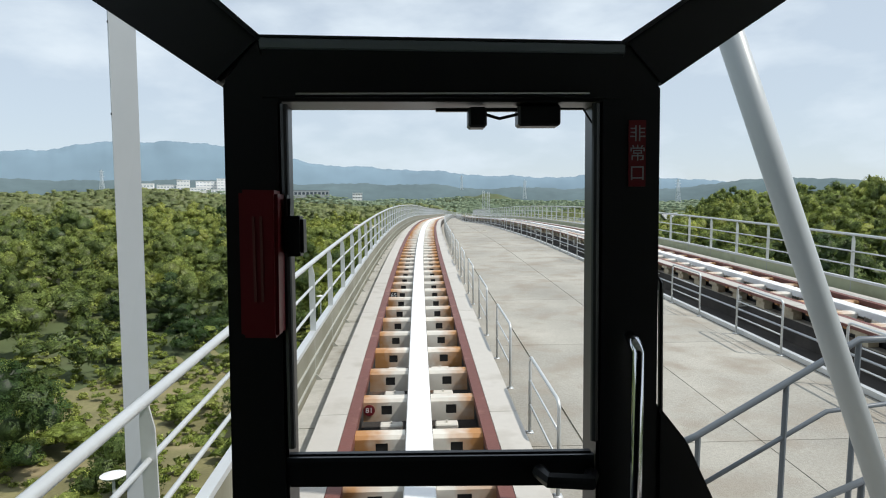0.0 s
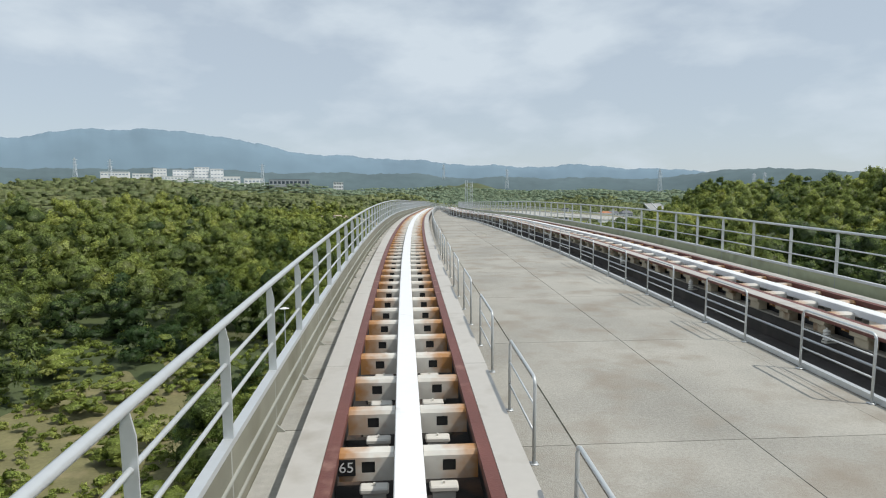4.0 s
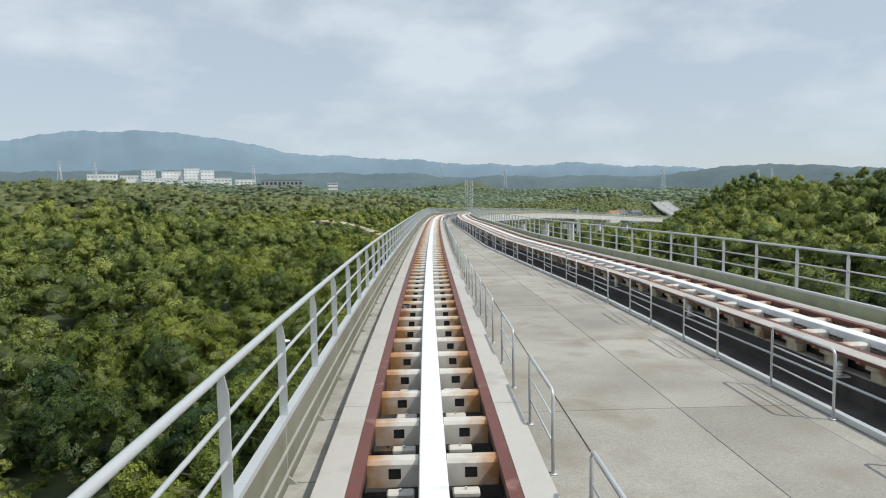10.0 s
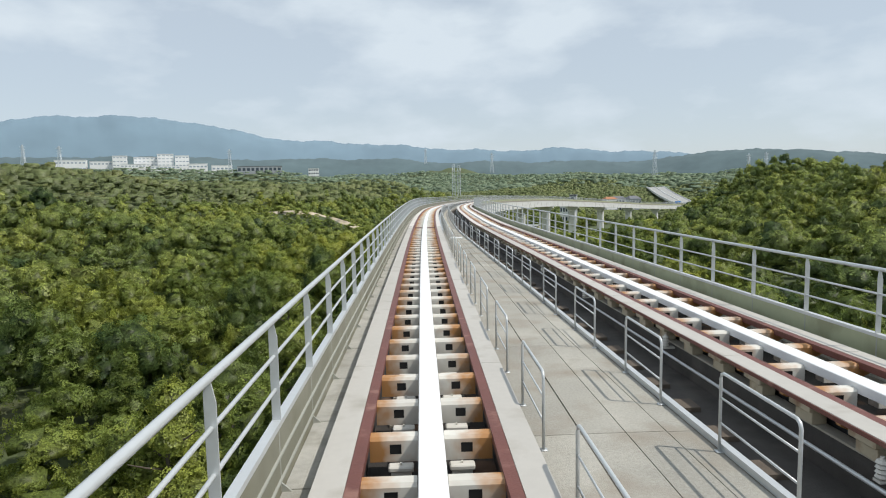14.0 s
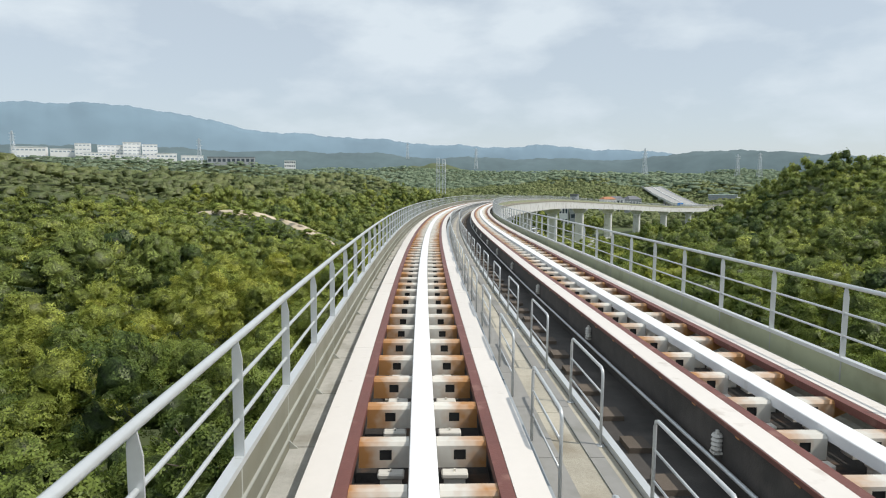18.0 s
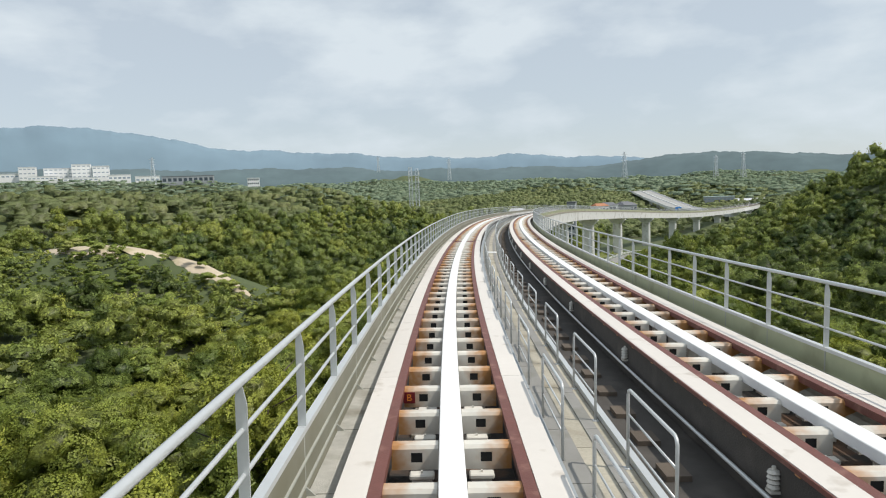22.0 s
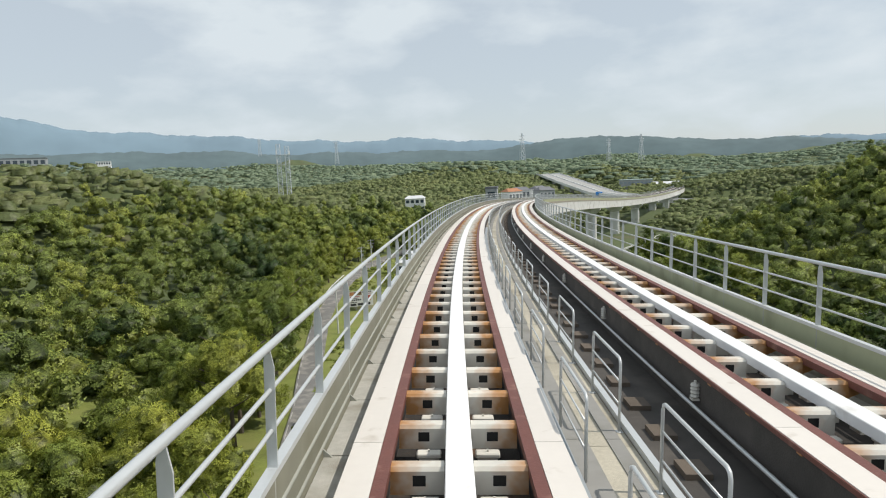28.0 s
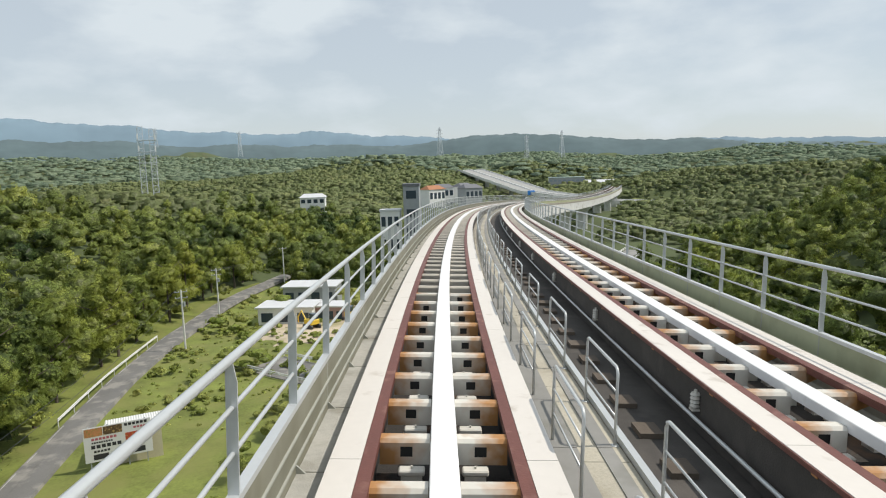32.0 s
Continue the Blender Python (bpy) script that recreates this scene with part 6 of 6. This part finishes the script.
# ---- single trees beside the line ----
def tree_kind(seed, conical, h):
    r = np.random.RandomState(seed)
    t = thing("tree", "tall conical pine with layered green foliage" if conical else "leafy broad green oak with a rounded uneven crown", "tree", "trees beside the viaduct")
    bm = bmesh.new()
    pts = [Vector((0, 0, -0.6)), Vector((r.uniform(-0.1, 0.1), r.uniform(-0.1, 0.1), h * 0.35)), Vector((r.uniform(-0.25, 0.25), r.uniform(-0.25, 0.25), h * 0.62)), Vector((0, 0, h * 0.9))]
    tube(bm, pts, [0.20, 0.15, 0.10, 0.03], 7)
    for k in range(6):
        a = r.uniform(0, 6.28)
        z = h * r.uniform(0.35, 0.7)
        tube(bm, [(0, 0, z), (math.cos(a) * h * 0.14, math.sin(a) * h * 0.14, z + h * 0.07), (math.cos(a) * h * 0.24, math.sin(a) * h * 0.24, z + h * 0.13)], [0.07, 0.05, 0.02], 5)
    part("trunk", bm, BARK, t)
    v, hue, way, f, lump_faces = leaves(np.zeros((1, 3)), np.array([h * (0.27 if conical else 0.36)]), np.array([h]), 900, 0.80, seed, 3 if not conical else 1, 11, 3)
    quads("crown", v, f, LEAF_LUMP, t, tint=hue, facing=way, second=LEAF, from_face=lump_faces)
    return t


KINDS = [tree_kind(71 + k, k % 3 == 0, 8.0 + 0.9 * k) for k in range(5)]
rt = np.random.RandomState(5)
spots = []
for s in np.arange(8, 540, 5.2):
    for side in (-1, 1):
        u = -rt.uniform(9.5, 14) if side < 0 else apart(s) + rt.uniform(9.5, 14)
        q = s + rt.uniform(-2, 2)
        if bool(clearing(np.array([q]), np.array([u]))[0]) and not (side < 0 and 60 < s < 370 and u < -9):
            continue
        spots.append((q, u))
for s in np.arange(380, 552, 6.0):
    spots.append((s + rt.uniform(-1.5, 1.5), float(road_u(s)) - rt.uniform(4.6, 7.0)))
for i, (q, u) in enumerate(spots):
    p = on_land(q, u)
    k = i % 5
    sc = rt.uniform(0.75, 1.05) * (0.6 if 190 < q < 480 and u > 0 else 1.0) * (1.35 if q > 378 and u < -20 else 1.0)
    m = pose(p.x, p.y, p.z, 0, 0, rt.uniform(0, 360)) @ Matrix.Scale(sc, 4)
    if i < 5:
        KINDS[k].matrix_basis = m
    else:
        ob = copy_thing(KINDS[k], m)
        ob.scale = (sc, sc, sc)

# ---- the station end: column, strut, stair rails, roof ----
def twisted_column():
    t = thing("station_column", "pale grey steel station column with bolt holes behind the railing", "column")
    bm = bmesh.new()
    c = at(5.74, -2.55, 0)
    n, rings = 10, []
    for i in range(n + 1):
        z = -4.0 + 11.0 * i / n
        a = 0.25 + 0.30 * i / n
        w, d = 0.105, 0.085
        rings.append([bm.verts.new((c.x + x * w * math.cos(a) - y * d * math.sin(a), c.y + x * w * math.sin(a) + y * d * math.cos(a), z)) for x, y in ((-1, -1), (1, -1), (1, 1), (-1, 1))])
    for p, q in zip(rings, rings[1:]):
        for k in range(4):
            bm.faces.new((p[k], p[(k + 1) % 4], q[(k + 1) % 4], q[k]))
    bm.faces.new(rings[-1])
    part("shaft", bm, material("pale_column_paint", (0.42, 0.45, 0.47), 0.45, vary=0.08, grain=5), t)
    for k in range(5):
        bm = bmesh.new()
        z = 1.45 + 0.78 * k
        tube(bm, [(c.x - 0.06, c.y - 0.112, z), (c.x - 0.06, c.y - 0.085, z)], 0.013, 8)
        part("bolt_hole", bm, BLACK, t)


twisted_column()
strut = thing("roof_strut", "slanting pale grey round steel strut on the platform end", "strut")
bm = bmesh.new()
a, b = at(4.86, 4.12, DECK_W), at(4.86, 1.90, 5.0)
tube(bm, [a, a.lerp(b, 0.5), b], 0.095, 20)
part("pipe", bm, material("pale_strut_paint", (0.46, 0.50, 0.52), 0.4, vary=0.06, grain=4), strut, smooth=True)
bm = bmesh.new()
tube(bm, [a + Vector((0, 0, 0.0)), a + Vector((0, 0, 0.03))], 0.2, 20)
part("base_plate", bm, GREY_PAINT, strut)

stair = thing("stair_handrail", "dark grey painted steel stair handrail at the platform end", "handrail")
RAIL_DARK = material("dark_grey_rail_paint", (0.13, 0.15, 0.17), 0.4, vary=0.1)


def spot(u, w):
    return at(6.0, u, w)


bm = bmesh.new()
tube(bm, [spot(2.50, 0.26), spot(2.72, 0.36), spot(4.02, 1.13), spot(4.3, 1.30), spot(5.4, 1.32)], 0.034, 10)
part("top_rail", bm, RAIL_DARK, stair, smooth=True)
for w in (0.55,):
    bm = bmesh.new()
    tube(bm, [spot(2.72, 0.36 - w), spot(4.02, 1.13 - w), spot(5.4, 1.28 - w)], 0.024, 8)
    part("mid_rail", bm, RAIL_DARK, stair, smooth=True)
for u, w in ((2.74, 0.36), (3.60, 0.87), (4.3, 1.29), (5.1, 1.31)):
    bm = bmesh.new()
    tube(bm, [spot(u, DECK_W), spot(u, w)], 0.028, 8)
    part("post", bm, RAIL_DARK, stair)
bm = bmesh.new()
o = Vector((0, -0.9, 0))
tube(bm, [spot(3.15, -0.25) + o, spot(3.15, 0.02) + o, spot(4.6, 0.62) + o, spot(5.4, 0.66) + o], 0.03, 10)
part("lower_rail", bm, RAIL_DARK, stair, smooth=True)
for u, w in ((3.18, 0.0), (3.75, 0.28), (4.6, 0.6)):
    bm = bmesh.new()
    tube(bm, [spot(u, DECK_W) + o, spot(u, w) + o], 0.028, 8)
    part("post", bm, RAIL_DARK, stair)

# roof is unseen: inferred from the column and strut, cut to shade the cab
station_roof = thing("station_roof", "unseen station canopy roof shading the cab at the platform end", "roof", kind="structure")
ribbon("roof_slab", rect(-3.2, 7.5, 5.0, 5.3), -30, 1.8, GREY_PAINT, station_roof)


def lamp_post(s, u, h):
    t = thing("garden_lamp", "slim street lamp with a flat white round head", "street lamp", "path lamps below the viaduct")
    p = on_land(s, u)
    h = h - p.z
    bm = bmesh.new()
    tube(bm, [p + Vector((0, 0, -0.3)), p + Vector((0, 0, h))], [0.09, 0.05], 8)
    part("post", bm, GALV, t)
    bm = bmesh.new()
    tube(bm, [p + Vector((0, 0, h)), p + Vector((0, 0, h + 0.06)), p + Vector((0, 0, h + 0.16))], [0.36, 0.42, 0.10], 16)
    part("head", bm, WHITE_PAINT, t)


for s, u in ((21, -10.3), (64, -11.2), (99.5, -11.0)):
    lamp_post(s, u, -5.9)
fence = thing("mesh_fence", "green wire mesh fence below the viaduct", "fence")
FENCE_GREEN = material("green_fence_wire", (0.10, 0.24, 0.17), 0.5, vary=0.1)
pts = [on_land(s, -8.2) for s in np.arange(8, 40, 2.0)]
for p in pts:
    bm = bmesh.new()
    tube(bm, [p + Vector((0, 0, -0.2)), p + Vector((0, 0, 1.5))], 0.03, 6)
    part("post", bm, FENCE_GREEN, fence)
for z in np.arange(0.15, 1.5, 0.15):
    bm = bmesh.new()
    tube(bm, [p + Vector((0, 0, float(z))) for p in pts], 0.012, 4)
    part("wire", bm, FENCE_GREEN, fence)


# ---- the train's cab front, as it stands at the platform end ----
cab = thing("train_cab", "black train cab front seen from inside, with a central emergency door", "train")
FRONT = 1.15


def plate_of(name, pts, y0, y1, mat, parent=cab, label="", bevel=0.006):
    """A plate with an outline in x and z, from y0 back to y1."""
    bm = bmesh.new()
    f = [bm.verts.new((x, y0, z)) for x, z in pts]
    b = [bm.verts.new((x, y1, z)) for x, z in pts]
    bm.faces.new(f)
    bm.faces.new(b[::-1])
    n = len(pts)
    for i in range(n):
        j = (i + 1) % n
        bm.faces.new((f[i], b[i], b[j], f[j]))
    bmesh.ops.recalc_face_normals(bm, faces=bm.faces)
    if bevel:
        bmesh.ops.bevel(bm, geom=list(bm.edges), offset=bevel, segments=2, affect="EDGES")
    return part(name, bm, mat, parent, label)


def bar(name, a, b, wide, deep, mat, parent=cab, label=""):
    """A flat bar between two points, as wide as given across its length."""
    a, b = Vector(a), Vector(b)
    d = (b - a).normalized()
    side = d.cross(Vector((0, 1, 0))).normalized()
    nrm = side.cross(d)
    bm = bmesh.new()
    box(bm, -0.5, 0.5, -0.5, 0.5, -0.5, 0.5)
    m = Matrix((side * wide, nrm * deep, d * (b - a).length)).transposed().to_4x4()
    m.translation = (a + b) / 2
    for v in bm.verts:
        v.co = m @ v.co
    bmesh.ops.bevel(bm, geom=list(bm.edges), offset=0.008, segments=2, affect="EDGES")
    return part(name, bm, mat, parent, label)


plate_of("pillar", [(-0.335, 1.9), (-0.232, 1.9), (-0.227, 3.14), (-0.262, 3.24), (-0.325, 3.168)], FRONT - 0.05, FRONT + 0.05, CAB_BLACK)
plate_of("pillar", [(0.318, 1.9), (0.43, 1.9), (0.430, 3.162), (0.366, 3.23), (0.321, 3.14)], FRONT - 0.05, FRONT + 0.05, CAB_BLACK)
plate_of("header_beam", [(-0.262, 3.134), (0.366, 3.132), (0.366, 3.214), (-0.262, 3.222)], FRONT - 0.055, FRONT + 0.05, CAB_BLACK)
plate_of("trim_strip", [(-0.262, 3.2225), (0.366, 3.2145), (0.366, 3.231), (-0.262, 3.241)], FRONT - 0.05, FRONT + 0.05, material("grey_trim", (0.22, 0.25, 0.27), 0.35, 0.3, vary=0.1), bevel=0.002)
plate_of("top_seal", [(-0.262, 3.2415), (0.366, 3.2315), (0.366, 3.236), (-0.262, 3.246)], FRONT - 0.05, FRONT + 0.05, CAB_EDGE, bevel=0.0)
plate_of("roof_rail", [(-0.335, 3.165), (-0.262, 3.236), (-0.374, 3.335), (-0.503, 3.45), (-0.755, 3.45), (-0.584, 3.335)], FRONT - 0.045, FRONT + 0.045, CAB_BLACK)
plate_of("roof_rail", [(0.430, 3.160), (0.685, 3.329), (0.870, 3.45), (0.700, 3.45), (0.520, 3.335), (0.366, 3.232)], FRONT - 0.045, FRONT + 0.045, CAB_BLACK)
plate_of("roof_trim", [(-0.262, 3.2365), (-0.374, 3.3355), (-0.366, 3.338), (-0.254, 3.240)], FRONT - 0.045, FRONT + 0.04, CAB_EDGE, bevel=0.0)
plate_of("roof_trim", [(0.366, 3.2325), (0.358, 3.236), (0.512, 3.338), (0.520, 3.3355)], FRONT - 0.045, FRONT + 0.04, CAB_EDGE, bevel=0.0)
door = plate_of("door_sill_bar", [(-0.236, 2.456), (0.318, 2.444), (0.318, 2.508), (-0.236, 2.516)], FRONT - 0.045, FRONT - 0.022, CAB_BLACK, label="black bottom bar of the emergency door window")
plate_of("sill_trim", [(-0.232, 2.506), (0.314, 2.498), (0.314, 2.506), (-0.232, 2.514)], FRONT - 0.052, FRONT - 0.046, CAB_EDGE, door, bevel=0.0)
bm = bmesh.new()
tube(bm, [(0.215, FRONT - 0.05, 2.478), (0.225, FRONT - 0.085, 2.476), (0.30, FRONT - 0.085, 2.470), (0.31, FRONT - 0.05, 2.468)], 0.014, 8)
part("door_latch", bm, CAB_BLACK, door)
for x in (-0.224, 0.316):
    bm = bmesh.new()
    tube(bm, [(x, FRONT - 0.045, 2.53), (x, FRONT - 0.045, 3.13)], 0.007, 8)
    part("window_seal", bm, DARK_STEEL, cab)
bm = bmesh.new()
tube(bm, [(-0.20, FRONT - 0.06, 3.143), (0.30, FRONT - 0.06, 3.143)], 0.004, 6)
part("header_seal", bm, CHROME, cab)
plate_of("lower_panel", [(0.432, 1.9), (0.62, 1.9), (0.60, 2.22), (0.55, 2.39), (0.49, 2.52), (0.432, 2.594)], FRONT - 0.045, FRONT + 0.04, CAB_BLACK, label="curved black panel beside the door")
bm = bmesh.new()
tube(bm, [(0.378, FRONT - 0.05, 2.25), (0.378, FRONT - 0.09, 2.28), (0.378, FRONT - 0.09, 2.70), (0.378, FRONT - 0.075, 2.715), (0.378, FRONT - 0.05, 2.72)], 0.011, 12)
part("grab_handle", bm, CHROME, cab, "polished chrome grab handle", True)
case = plate_of("red_case", [(-0.290, 2.74), (-0.228, 2.738), (-0.225, 2.982), (-0.288, 2.984)], FRONT - 0.11, FRONT - 0.05, RED_BOX, label="dark red equipment case on the pillar")
for k in range(2):
    plate_of("bar", [(-0.266 + k * 0.012, 2.80), (-0.262 + k * 0.012, 2.80), (-0.262 + k * 0.012, 2.94), (-0.266 + k * 0.012, 2.94)], FRONT - 0.1115, FRONT - 0.11, material("faded_print", (0.16, 0.05, 0.045), 0.6), case, bevel=0.0)
plate_of("device_clip", [(-0.222, 2.90), (-0.214, 2.90), (-0.210, 2.975), (-0.222, 2.975)], FRONT - 0.08, FRONT - 0.05, CAB_BLACK)
plate_of("control_box", [(-0.222, 2.872), (-0.188, 2.872), (-0.188, 2.940), (-0.222, 2.940)], FRONT - 0.09, FRONT - 0.05, CAB_BLACK, label="small black box with a metal rim")
bm = bmesh.new()
tube(bm, [(0.445, FRONT + 0.06, 2.58), (0.447, FRONT + 0.06, 2.85), (0.441, FRONT + 0.06, 3.025)], [0.008, 0.006, 0.005], 6)
tube(bm, [(0.478, FRONT + 0.06, 2.545), (0.476, FRONT + 0.06, 2.80), (0.462, FRONT + 0.06, 2.822), (0.440, FRONT + 0.06, 2.818)], 0.005, 6)
part("wiper", bm, CAB_BLACK, cab, "black parked windscreen wiper")
bm = bmesh.new()
box(bm, 0.094, 0.127, FRONT - 0.03, FRONT + 0.01, 3.092, 3.128, 0.004)
box(bm, 0.182, 0.258, FRONT - 0.03, FRONT + 0.01, 3.094, 3.132, 0.004)
box(bm, 0.037, 0.25, FRONT - 0.02, FRONT - 0.01, 3.121, 3.127)
tube(bm, [(0.126, FRONT - 0.02, 3.115), (0.15, FRONT - 0.02, 3.108), (0.185, FRONT - 0.02, 3.116)], 0.003, 6)
tube(bm, [(0.258, FRONT - 0.02, 3.125), (0.30, FRONT - 0.02, 3.125), (0.316, FRONT - 0.02, 3.10)], 0.002, 6)
part("camera_unit", bm, CAB_BLACK, cab, "black camera and wiring under the header")
# the exit sign: dark red plate with pale characters
exit_sign = plate_of("exit_sign", [(0.372, 2.985), (0.402, 2.985), (0.402, 3.10), (0.372, 3.10)], FRONT - 0.0535, FRONT - 0.0505, RED_BOX, label="dark red emergency exit sign", bevel=0.0)
for k, ch in enumerate("\u975e\u5e38\u53e3"):
    cu = bpy.data.curves.new("character", "FONT")
    cu.body, cu.size, cu.align_x, cu.align_y = ch, 0.030, "CENTER", "CENTER"
    cu.materials.append(GREY_PAINT)
    linked("character", cu, exit_sign, pose(0.387, FRONT - 0.0545, 3.075 - 0.034 * k, 90, 0, 0))
# body shell behind the camera, which keeps the cab dark
for name, b in (("roof_panel", (-1.3, 1.3, -9.0, 0.05, 3.42, 3.47)), ("floor_panel", (-1.3, 1.3, -9.0, 1.05, 1.0, 1.05)), ("side_panel", (-1.3, -1.25, -9.0, 0.0, 1.05, 3.42)), ("side_panel", (1.25, 1.3, -9.0, 0.0, 1.05, 3.42)), ("end_panel", (-1.25, 1.25, -9.0, -8.95, 1.05, 3.42)), ("apron", (-0.335, 0.62, 1.02, 1.10, 1.05, 1.9))):
    bm = bmesh.new()
    box(bm, *b)
    part(name, bm, CAB_BLACK, cab)
